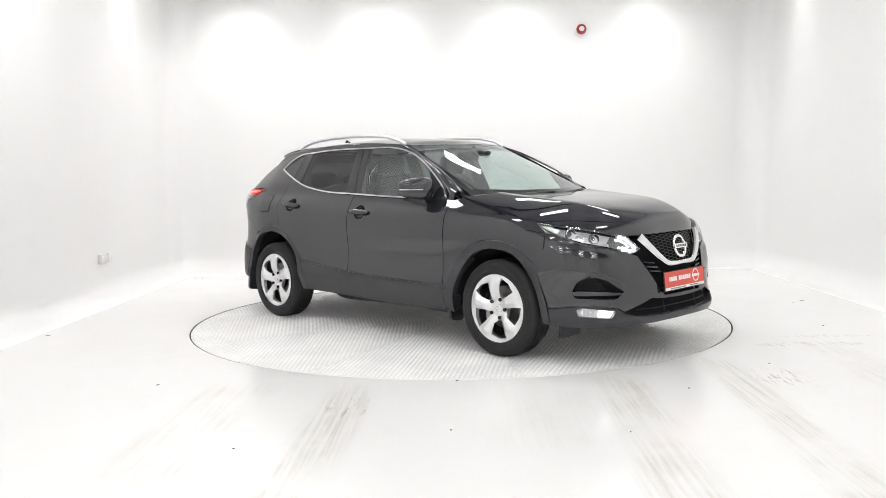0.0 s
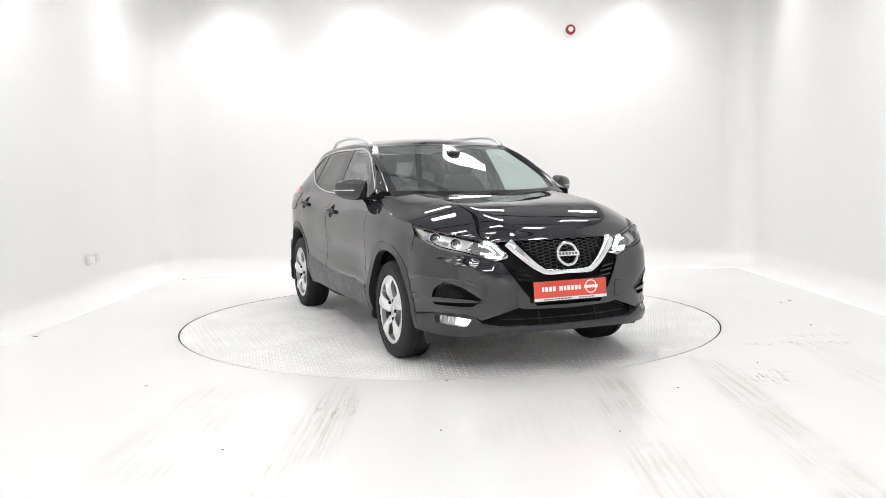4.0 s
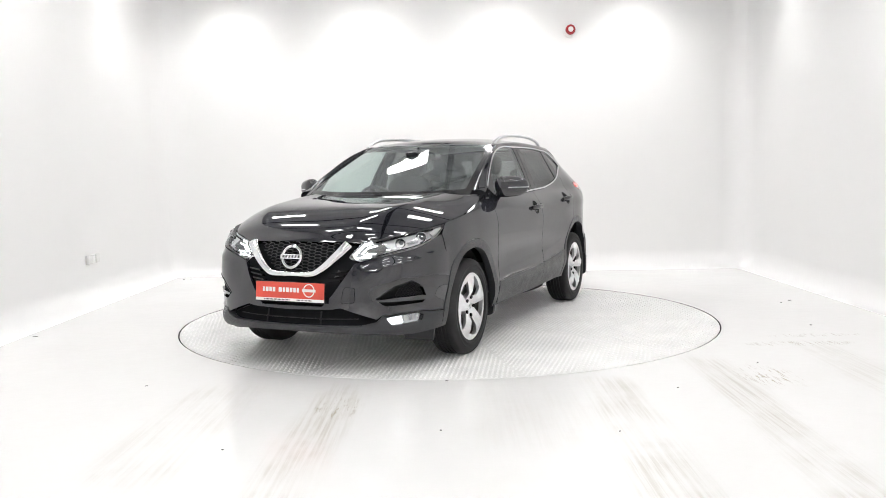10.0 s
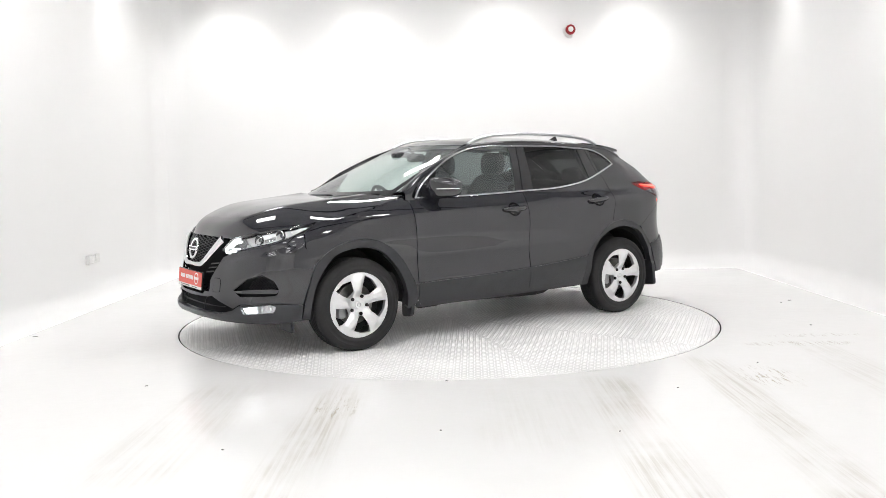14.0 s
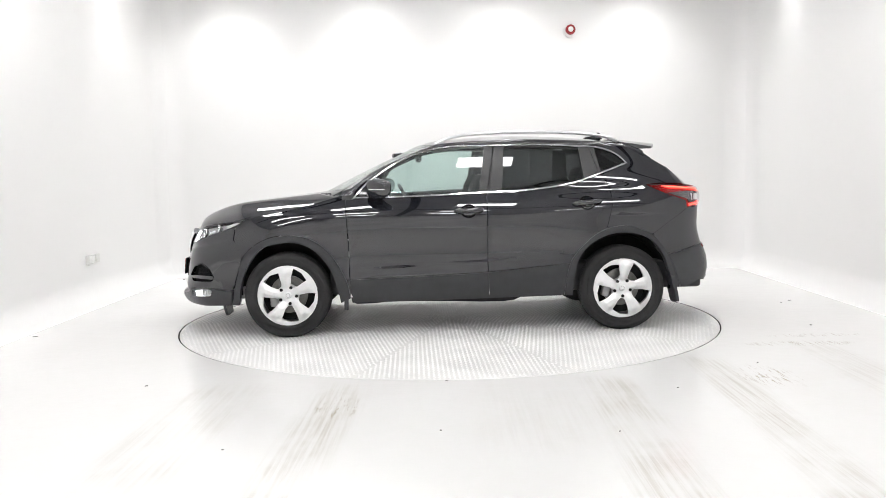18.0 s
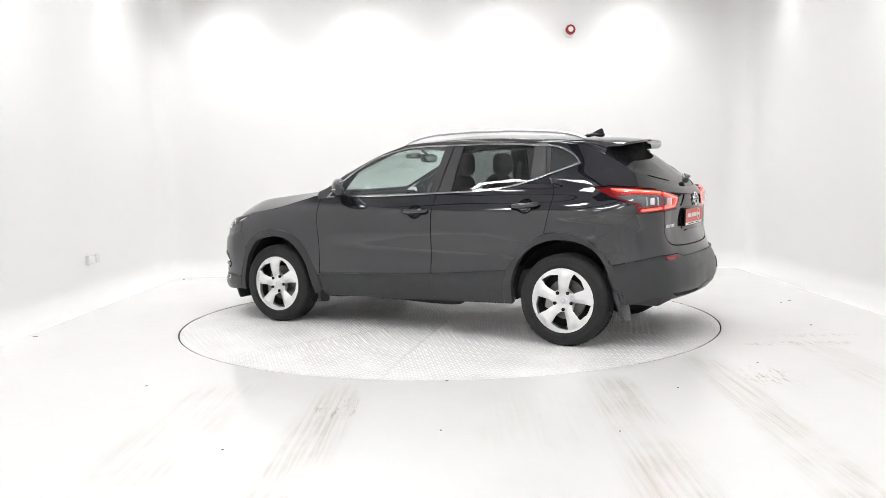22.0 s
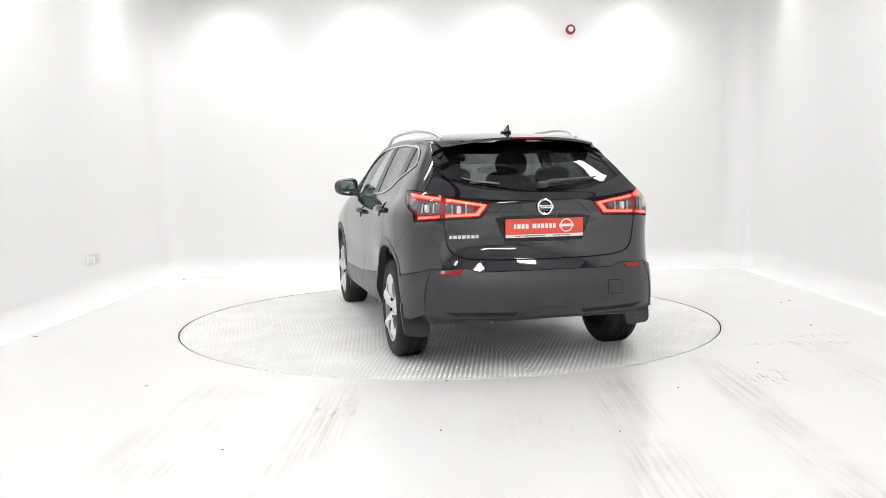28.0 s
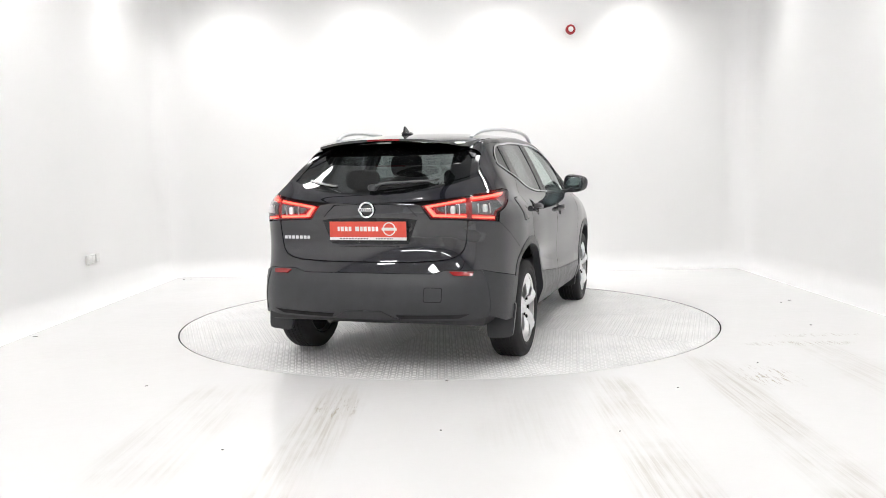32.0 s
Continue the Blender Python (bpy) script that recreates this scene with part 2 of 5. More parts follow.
def grid_sheet(name, surf, a, b, mat, parent, label="", off=0.0):
    """A rectangular patch of a surface."""
    A, B = np.meshgrid(a, b, indexing="ij")
    p, n = surf(A, B, off)
    na, nb = A.shape
    p, n = p.reshape(-1, 3), n.reshape(-1, 3)
    f = [[i * nb + j, (i + 1) * nb + j, (i + 1) * nb + j + 1, i * nb + j + 1] for i in range(na - 1) for j in range(nb - 1)]
    if len(f) and np.cross(p[f[0][1]] - p[f[0][0]], p[f[0][3]] - p[f[0][0]]) @ n[f[0][0]] < 0:
        f = [g[::-1] for g in f]
    return mesh_object(name, p, f, mat, parent, label, n)


def box(bm, c, size, bevel=0.0, m=None, seg=2):
    """A bevelled box added to bm."""
    r = bmesh.ops.create_cube(bm, size=1)
    vs = r["verts"]
    bmesh.ops.scale(bm, vec=size, verts=vs)
    if bevel:
        es = list({e for v in vs for e in v.link_edges})
        vs = list({v for f in bmesh.ops.bevel(bm, geom=es, offset=bevel, segments=seg, affect="EDGES", profile=.5)["faces"] for v in f.verts} | {v for v in vs if v.is_valid})
    bmesh.ops.transform(bm, matrix=(m or Matrix()) if m else Matrix.Translation(c), verts=vs)
    if m:
        bmesh.ops.translate(bm, vec=c, verts=vs)
    return vs


def cyl(bm, c, r, h, axis="Z", seg=24, r2=None):
    """A capped cylinder or cone added to bm, centred on c."""
    vs = bmesh.ops.create_cone(bm, cap_ends=True, segments=seg, radius1=r, radius2=r if r2 is None else r2, depth=h)["verts"]
    turn = {"X": Euler((0, radians(90), 0)), "Y": Euler((radians(-90), 0, 0)), "Z": Euler((0, 0, 0))}[axis]
    bmesh.ops.transform(bm, matrix=Matrix.Translation(c) @ turn.to_matrix().to_4x4(), verts=vs)
    return vs


def tube(bm, pts, r, seg=8, closed=False, flat=1.0, up=(0, 0, 1)):
    """A round or flattened bar swept along points; r may be a list."""
    p = [Vector(q) for q in pts]
    k = len(p)
    rings = []
    for i, c in enumerate(p):
        a = p[(i - 1) % k] if closed else p[max(i - 1, 0)]
        b = p[(i + 1) % k] if closed else p[min(i + 1, k - 1)]
        t = (b - a).normalized()
        s = t.cross(Vector(up))
        s = s.normalized() if s.length > 1e-4 else t.orthogonal().normalized()
        u = s.cross(t)
        rr = r[i] if isinstance(r, (list, tuple)) else r
        rings.append([bm.verts.new(c + s * math.cos(2 * math.pi * j / seg) * rr + u * math.sin(2 * math.pi * j / seg) * rr * flat) for j in range(seg)])
    for i in range(k if closed else k - 1):
        A, B = rings[i], rings[(i + 1) % k]
        for j in range(seg):
            bm.faces.new((A[j], A[(j + 1) % seg], B[(j + 1) % seg], B[j]))
    if not closed:
        bm.faces.new(rings[0])
        bm.faces.new(rings[-1][::-1])


def lathe(bm, profile, seg=48, axis="Y", c=(0, 0, 0)):
    """A closed or open profile of (radius, along) turned round an axis."""
    rings = []
    for r, h in profile:
        ring = []
        for j in range(seg):
            a = 2 * math.pi * j / seg
            q = {"Y": (r * math.cos(a), h, r * math.sin(a)), "Z": (r * math.cos(a), r * math.sin(a), h), "X": (h, r * math.cos(a), r * math.sin(a))}[axis]
            ring.append(bm.verts.new(Vector(c) + Vector(q)))
        rings.append(ring)
    for A, B in zip(rings, rings[1:]):
        for j in range(seg):
            bm.faces.new((A[j], A[(j + 1) % seg], B[(j + 1) % seg], B[j]))


def blob(bm, c, size, e=3.0, seg=20, rings=12, m=None, shape=None):
    """A rounded cushion: a superellipsoid; shape(x, y, z) may bend it."""
    vs, rows = [], []
    sg = lambda v, k: math.copysign(abs(v)**k, v)
    for i in range(rings + 1):
        a = -math.pi / 2 + math.pi * i / rings
        row = []
        for j in range(seg):
            b = 2 * math.pi * j / seg
            x, y, z = sg(math.cos(a), 2 / e) * sg(math.cos(b), 2 / e), sg(math.cos(a), 2 / e) * sg(math.sin(b), 2 / e), sg(math.sin(a), 2 / e)
            if shape:
                x, y, z = shape(x, y, z)
            v = Vector((x * size[0] / 2, y * size[1] / 2, z * size[2] / 2))
            row.append(bm.verts.new((m @ v if m else v) + Vector(c)))
        rows.append(row)
    for A, B in zip(rows, rows[1:]):
        for j in range(seg):
            bm.faces.new((A[j], A[(j + 1) % seg], B[(j + 1) % seg], B[j]))
    bmesh.ops.remove_doubles(bm, verts=[v for r in (rows[0], rows[-1]) for v in r], dist=1e-5)


def extrude_outline(bm, pts, depth, to3d):
    """A flat outline (2D) as a slab: to3d(u, v, w) places it, w from 0 to depth."""
    a = [bm.verts.new(to3d(u, v, 0)) for u, v in pts]
    b = [bm.verts.new(to3d(u, v, depth)) for u, v in pts]
    bm.faces.new(a)
    bm.faces.new(b[::-1])
    for i in range(len(pts)):
        j = (i + 1) % len(pts)
        bm.faces.new((a[i], b[i], b[j], a[j]))
# ---- materials ----
def material(name, color, rough=.5, metal=0.0, coat=0.0, emit=0.0, emit_color=None, bump=0.0, bump_scale=200.0, vary=0.0, vary_scale=4.0, spec=.5, rough_vary=0.0, ior=1.5):
    """A Principled surface with colour variation at two scales and a fine relief."""
    m = bpy.data.materials.new(name)
    m.use_nodes = True
    t = m.node_tree
    b = t.nodes["Principled BSDF"]
    b.inputs["Base Color"].default_value = (*color, 1)
    b.inputs["Roughness"].default_value = rough
    b.inputs["Metallic"].default_value = metal
    b.inputs["Specular IOR Level"].default_value = spec
    b.inputs["IOR"].default_value = ior
    b.inputs["Coat Weight"].default_value = coat
    b.inputs["Coat Roughness"].default_value = .02
    if emit:
        b.inputs["Emission Color"].default_value = (*(emit_color or color), 1)
        b.inputs["Emission Strength"].default_value = emit
    if vary or bump or rough_vary:
        co = t.nodes.new("ShaderNodeTexCoord")
        big = t.nodes.new("ShaderNodeTexNoise")
        big.inputs["Scale"].default_value = vary_scale
        big.inputs["Detail"].default_value = 6
        t.links.new(co.outputs["Object"], big.inputs["Vector"])
        fine = t.nodes.new("ShaderNodeTexNoise")
        fine.inputs["Scale"].default_value = bump_scale
        fine.inputs["Detail"].default_value = 3
        t.links.new(co.outputs["Object"], fine.inputs["Vector"])
        if vary:
            ramp = t.nodes.new("ShaderNodeMapRange")
            ramp.inputs["From Min"].default_value, ramp.inputs["From Max"].default_value = .3, .7
            ramp.inputs["To Min"].default_value, ramp.inputs["To Max"].default_value = 1 - vary, 1 + vary
            t.links.new(big.outputs["Fac"], ramp.inputs["Value"])
            mul = t.nodes.new("ShaderNodeVectorMath")
            mul.operation = "SCALE"
            mul.inputs[0].default_value = color
            t.links.new(ramp.outputs["Result"], mul.inputs["Scale"])
            t.links.new(mul.outputs["Vector"], b.inputs["Base Color"])
        if rough_vary:
            r2 = t.nodes.new("ShaderNodeMapRange")
            r2.inputs["From Min"].default_value, r2.inputs["From Max"].default_value = .3, .7
            r2.inputs["To Min"].default_value, r2.inputs["To Max"].default_value = max(0, rough - rough_vary), rough + rough_vary
            t.links.new(big.outputs["Fac"], r2.inputs["Value"])
            t.links.new(r2.outputs["Result"], b.inputs["Roughness"])
        if bump:
            bp = t.nodes.new("ShaderNodeBump")
            bp.inputs["Strength"].default_value = 1.0
            bp.inputs["Distance"].default_value = bump
            t.links.new(fine.outputs["Fac"], bp.inputs["Height"])
            t.links.new(bp.outputs["Normal"], b.inputs["Normal"])
    return m


def clear_sheet(name, tint, gloss=.015, ior=1.5, veil=0.0):
    """A thin pane: tinted, see-through, with a mirror gloss that grows towards grazing angles."""
    m = bpy.data.materials.new(name)
    m.use_nodes = True
    t = m.node_tree
    t.nodes.remove(t.nodes["Principled BSDF"])
    tr, gl, mix, lw = (t.nodes.new(k) for k in ("ShaderNodeBsdfTransparent", "ShaderNodeBsdfGlossy", "ShaderNodeMixShader", "ShaderNodeLayerWeight"))
    tr.inputs["Color"].default_value = (*tint, 1)
    gl.inputs["Roughness"].default_value = gloss
    lw.inputs["Blend"].default_value = .5
    r0 = ((ior - 1) / (ior + 1))**2
    pw, ml = t.nodes.new("ShaderNodeMath"), t.nodes.new("ShaderNodeMath")
    pw.operation, pw.inputs[1].default_value = "POWER", 5.0
    ml.operation, ml.inputs[1].default_value, ml.inputs[2].default_value = "MULTIPLY_ADD", 1 - r0, r0
    t.links.new(lw.outputs["Facing"], pw.inputs[0])
    t.links.new(pw.outputs[0], ml.inputs[0])
    t.links.new(ml.outputs[0], mix.inputs["Fac"])
    # A pale diffuse layer, standing in for the haze of mirrored light.
    if veil:
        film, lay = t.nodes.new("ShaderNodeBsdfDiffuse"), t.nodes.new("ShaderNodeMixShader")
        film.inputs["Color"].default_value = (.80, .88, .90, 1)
        lay.inputs["Fac"].default_value = veil
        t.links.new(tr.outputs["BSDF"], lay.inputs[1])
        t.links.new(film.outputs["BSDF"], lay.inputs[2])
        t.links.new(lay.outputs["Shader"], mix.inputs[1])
    else:
        t.links.new(tr.outputs["BSDF"], mix.inputs[1])
    t.links.new(gl.outputs["BSDF"], mix.inputs[2])
    t.links.new(mix.outputs["Shader"], t.nodes["Material Output"].inputs["Surface"])
    return m


PAINT = material("black car paint", (.0098, .0104, .0150), .03, ior=1.83, bump=.000012, bump_scale=90, vary=.15, vary_scale=300)
TRIM = material("matt black plastic", (.031, .0325, .036), .36, bump=.0004, bump_scale=900, vary=.12, vary_scale=12, rough_vary=.06)
GLOSSBLACK = material("gloss black plastic", (.014, .0145, .0165), .12, vary=.1, vary_scale=20)
MESHBLACK = material("black grille plastic", (.016, .0165, .0185), .45, spec=.3, vary=.15, vary_scale=30)
DARK = material("dark underbody", (.024, .024, .025), .9, spec=.15, vary=.3, vary_scale=8)
RUBBER = material("tyre rubber", (.022, .022, .023), .7, spec=.35, bump=.0006, bump_scale=300, vary=.2, vary_scale=9)
CHROME = material("bright chrome", (.82, .83, .84), .09, metal=1.0, vary=.03, vary_scale=15)
SATIN = material("satin aluminium", (.74, .75, .76), .3, metal=1.0, vary=.05, vary_scale=20)
STRIP = material("polished window strip", (.60, .61, .62), .16, metal=1.0, vary=.04, vary_scale=15)
ALLOY = material("silver painted alloy", (.80, .805, .81), .30, metal=.75, coat=.4, vary=.04, vary_scale=20, bump=.0001, bump_scale=400)
PIT = material("deep black plastic", (.011, .0115, .013), .8, spec=.1, vary=.1, vary_scale=30)
# Paler than an underbody is, to bounce light onto the plate below.
UNDER = material("pale light-bouncing underbody", (.30, .30, .30), .8, spec=.2, vary=.25, vary_scale=6)
DISCMETAL = material("brake disc steel", (.20, .197, .19), .4, metal=1.0, vary=.2, vary_scale=30)
WHITEPLASTIC = material("white plastic", (.8, .8, .79), .4, vary=.03, vary_scale=20)
REDBOARD = material("orange red plate print", (.72, .085, .055), .35, vary=.05, vary_scale=14)
WHITEPRINT = material("white print", (.82, .82, .8), .4, vary=.03, vary_scale=40)
GREYPRINT = material("dark grey print", (.12, .12, .12), .5, vary=.1, vary_scale=40)
SEATCLOTH = material("black seat cloth", (.024, .024, .026), .9, bump=.0008, bump_scale=500, vary=.2, vary_scale=10, spec=.12)
DASHMAT = material("dark dashboard plastic", (.05, .05, .052), .6, spec=.25, bump=.0005, bump_scale=400, vary=.15, vary_scale=10)
LINER = material("light grey headliner", (.42, .42, .40), .9, bump=.0006, bump_scale=500, vary=.06, vary_scale=6)
LAMPWELL = material("silvered lamp housing", (.60, .605, .61), .28, metal=.5, vary=.1, vary_scale=40)
DAYLED = material("white daytime running light", (1, 1, 1), .4, emit=5.5, emit_color=(.95, .98, 1.0), vary=.02, vary_scale=30)
REDLED = material("lit red tail light bar", (.9, .05, .03), .3, emit=1.35, emit_color=(1.0, .045, .035), vary=.05, vary_scale=30)
REDCORE = material("bright core of the tail light", (.9, .14, .09), .3, emit=2.6, emit_color=(1.0, .11, .07), vary=.03, vary_scale=30)
REDLENS = material("red lamp plastic", (.26, .010, .012), .14, coat=.6, vary=.15, vary_scale=40)
SMOKELENS = material("smoked lamp reflector", (.17, .17, .175), .2, metal=.6, vary=.2, vary_scale=60)
GLASSBALL = material("projector glass", (.16, .17, .18), .05, spec=.9, vary=.1, vary_scale=40)
CLEAR = clear_sheet("clear lamp lens", (.93, .94, .95))
# The panes below carry a painted veil of reflected room light.
GLASS = clear_sheet("pale green window glass", (.74, .85, .82), ior=1.8, veil=.05)
SCREEN = clear_sheet("pale green windscreen glass", (.82, .89, .86), ior=1.8, veil=.085)
PRIVACY = clear_sheet("dark tinted privacy glass", (.20, .215, .22), ior=1.75, veil=.004)
SATINBLACK = material("satin black film", (.021, .0215, .023), .33, vary=.1, vary_scale=20)
MIRROR = material("mirror glass", (.36, .38, .39), .02, metal=1.0, vary=.01, vary_scale=10)
GLOW = material("glowing panel diffuser", (.9, .9, .9), .5, emit=27.2, emit_color=(1, .988, .988), vary=.02, vary_scale=5)
STEEL = material("grey painted steel", (.45, .45, .45), .5, vary=.1, vary_scale=6)
CEILMAT = material("grey ceiling", (.56, .56, .565), .9, bump=.001, bump_scale=60, vary=.12, vary_scale=2)
SOCKETMAT = material("cream socket plastic", (.70, .695, .68), .5, vary=.05, vary_scale=30)
ALARMRED = material("red alarm plastic", (.30, .012, .014), .35, vary=.08, vary_scale=30)
BEAM = material("black painted steel beam", (.015, .015, .016), .6, vary=.15, vary_scale=5)
# ---- the studio ----
X0, X1, Y0, Y1, H, COVE = -3.68, 3.92, -9.6, 3.62, 3.95, .24
PANEL_Z = 3.95


def wall_material():
    m = bpy.data.materials.new("white painted wall")
    m.use_nodes = True
    t = m.node_tree
    b = t.nodes["Principled BSDF"]
    b.inputs["Roughness"].default_value = .55
    co = t.nodes.new("ShaderNodeTexCoord")
    n1, n2 = t.nodes.new("ShaderNodeTexNoise"), t.nodes.new("ShaderNodeTexNoise")
    n1.inputs["Scale"].default_value, n1.inputs["Detail"].default_value = .8, 5
    n2.inputs["Scale"].default_value, n2.inputs["Detail"].default_value = 120, 3
    mix = t.nodes.new("ShaderNodeMix")
    mix.data_type = "RGBA"
    mix.inputs[6].default_value, mix.inputs[7].default_value = (.765, .762, .757, 1), (.80, .797, .792, 1)
    bp = t.nodes.new("ShaderNodeBump")
    bp.inputs["Distance"].default_value = .0006
    for n in (n1, n2):
        t.links.new(co.outputs["Object"], n.inputs["Vector"])
    t.links.new(n1.outputs["Fac"], mix.inputs[0])
    t.links.new(mix.outputs[2], b.inputs["Base Color"])
    t.links.new(n2.outputs["Fac"], bp.inputs["Height"])
    t.links.new(bp.outputs["Normal"], b.inputs["Normal"])
    return m


def floor_material():
    """White floor paint, with grey worn stains and the streaks of tyres that run towards the door."""
    m = bpy.data.materials.new("worn white floor paint")
    m.use_nodes = True
    t = m.node_tree
    b = t.nodes["Principled BSDF"]
    N = t.nodes.new
    geo = N("ShaderNodeNewGeometry")
    sep = N("ShaderNodeSeparateXYZ")
    t.links.new(geo.outputs["Position"], sep.inputs[0])

    def mth(op, a, c=None, clamp=False):
        n = N("ShaderNodeMath")
        n.operation, n.use_clamp = op, clamp
        for i, v in enumerate((a, c)):
            if v is None:
                continue
            if isinstance(v, (int, float)):
                n.inputs[i].default_value = v
            else:
                t.links.new(v, n.inputs[i])
        return n.outputs[0]

    def noise_at(sx, sy, detail=5, rough=.6, seed=0.0):
        mp = N("ShaderNodeMapping")
        mp.inputs["Scale"].default_value = (sx, sy, 1)
        mp.inputs["Location"].default_value = (seed, seed * 1.7, 0)
        t.links.new(geo.outputs["Position"], mp.inputs["Vector"])
        n = N("ShaderNodeTexNoise")
        n.inputs["Scale"].default_value, n.inputs["Detail"].default_value, n.inputs["Roughness"].default_value = 1, detail, rough
        t.links.new(mp.outputs[0], n.inputs["Vector"])
        return n.outputs["Fac"]

    def ramp(v, lo, hi):
        n = N("ShaderNodeMapRange")
        n.interpolation_type = "SMOOTHSTEP"
        n.inputs["From Min"].default_value, n.inputs["From Max"].default_value = lo, hi
        t.links.new(v, n.inputs["Value"])
        return n.outputs["Result"]

    def band(x0, slope, y_ref, half, y_lo, y_hi, soft=.08):
        """1 along a strip that runs in y."""
        d = mth("ABSOLUTE", mth("SUBTRACT", sep.outputs["X"], mth("ADD", mth("MULTIPLY", mth("SUBTRACT", sep.outputs["Y"], y_ref), slope), x0)))
        a = ramp(mth("MULTIPLY", d, -1), -half - soft, -half + soft)
        lo = ramp(sep.outputs["Y"], y_lo - .2, y_lo + .2)
        hi = ramp(mth("MULTIPLY", sep.outputs["Y"], -1), -y_hi - .15, -y_hi + .15)
        return mth("MULTIPLY", a, mth("MULTIPLY", lo, hi))
    streak = ramp(noise_at(46, 1.1, 5, .6, 3.1), .38, .66)
    patch = ramp(noise_at(2.2, 1.1, 4, .6, 7.7), .40, .62)
    marks = None
    for args, k in (((-.66, .05, -3.0, .13, -6.5, -2.35), .75), ((.93, .035, -3.0, .15, -6.5, -2.3), .75), ((1.66, .05, -2.6, .12, -6.0, -1.75), .75),
                    ((2.55, .05, -2.6, .16, -6.0, -1.2), .35), ((-1.35, .04, -3.0, .22, -4.0, -2.35), .35), ((.45, .02, -3.0, .30, -3.6, -2.35), .18)):
        v = mth("MULTIPLY", band(*args), k)
        marks = v if marks is None else mth("MAXIMUM", marks, v)
    marks = mth("MULTIPLY", marks, mth("MULTIPLY", mth("ADD", mth("MULTIPLY", streak, .75), .25), mth("ADD", mth("MULTIPLY", patch, .75), .25)))
    # sharper scuffs at the turntable's right
    scuff = None
    for cx, cy, rx, ry in ((1.93, -2.3, .20, .30), (2.55, -1.35, .42, .10), (-.62, -2.85, .14, .22), (2.75, -1.05, .40, .06)):
        d = mth("ADD", mth("POWER", mth("DIVIDE", mth("SUBTRACT", sep.outputs["X"], cx), rx), 2), mth("POWER", mth("DIVIDE", mth("SUBTRACT", sep.outputs["Y"], cy), ry), 2))
        v = ramp(mth("MULTIPLY", d, -1), -1.4, -.1)
        scuff = v if scuff is None else mth("MAXIMUM", scuff, v)
    fine = ramp(noise_at(38, 5, 6, .75, 11.3), .50, .66)
    scuff = mth("MULTIPLY", scuff, fine)
    cloud = mth("MULTIPLY", ramp(noise_at(.9, .9, 6, .62, 1.0), .48, .72), .30)
    grime = mth("ADD", mth("ADD", mth("MULTIPLY", marks, .75), mth("MULTIPLY", scuff, .95)), mth("MULTIPLY", cloud, .16), True)
    mix = N("ShaderNodeMix")
    mix.data_type = "RGBA"
    mix.inputs[6].default_value, mix.inputs[7].default_value = (.755, .752, .744, 1), (.43, .395, .33, 1)
    t.links.new(grime, mix.inputs[0])
    t.links.new(mix.outputs[2], b.inputs["Base Color"])
    t.links.new(mth("ADD", mth("MULTIPLY", grime, .03), mth("ADD", mth("MULTIPLY", noise_at(1.4, 1.4, 5, .6, 5.5), .08), .12)), b.inputs["Roughness"])
    bp = N("ShaderNodeBump")
    bp.inputs["Distance"].default_value = .0015
    bp.inputs["Strength"].default_value = .5
    t.links.new(noise_at(9, 9, 4, .5, 2.2), bp.inputs["Height"])
    t.links.new(bp.outputs["Normal"], b.inputs["Normal"])
    return m


WALL, FLOOR = wall_material(), floor_material()
BACKWALL = material("white painted hall wall", (.80, .797, .792), .6, vary=.1, vary_scale=1.5)
PLATE_R = 2.267


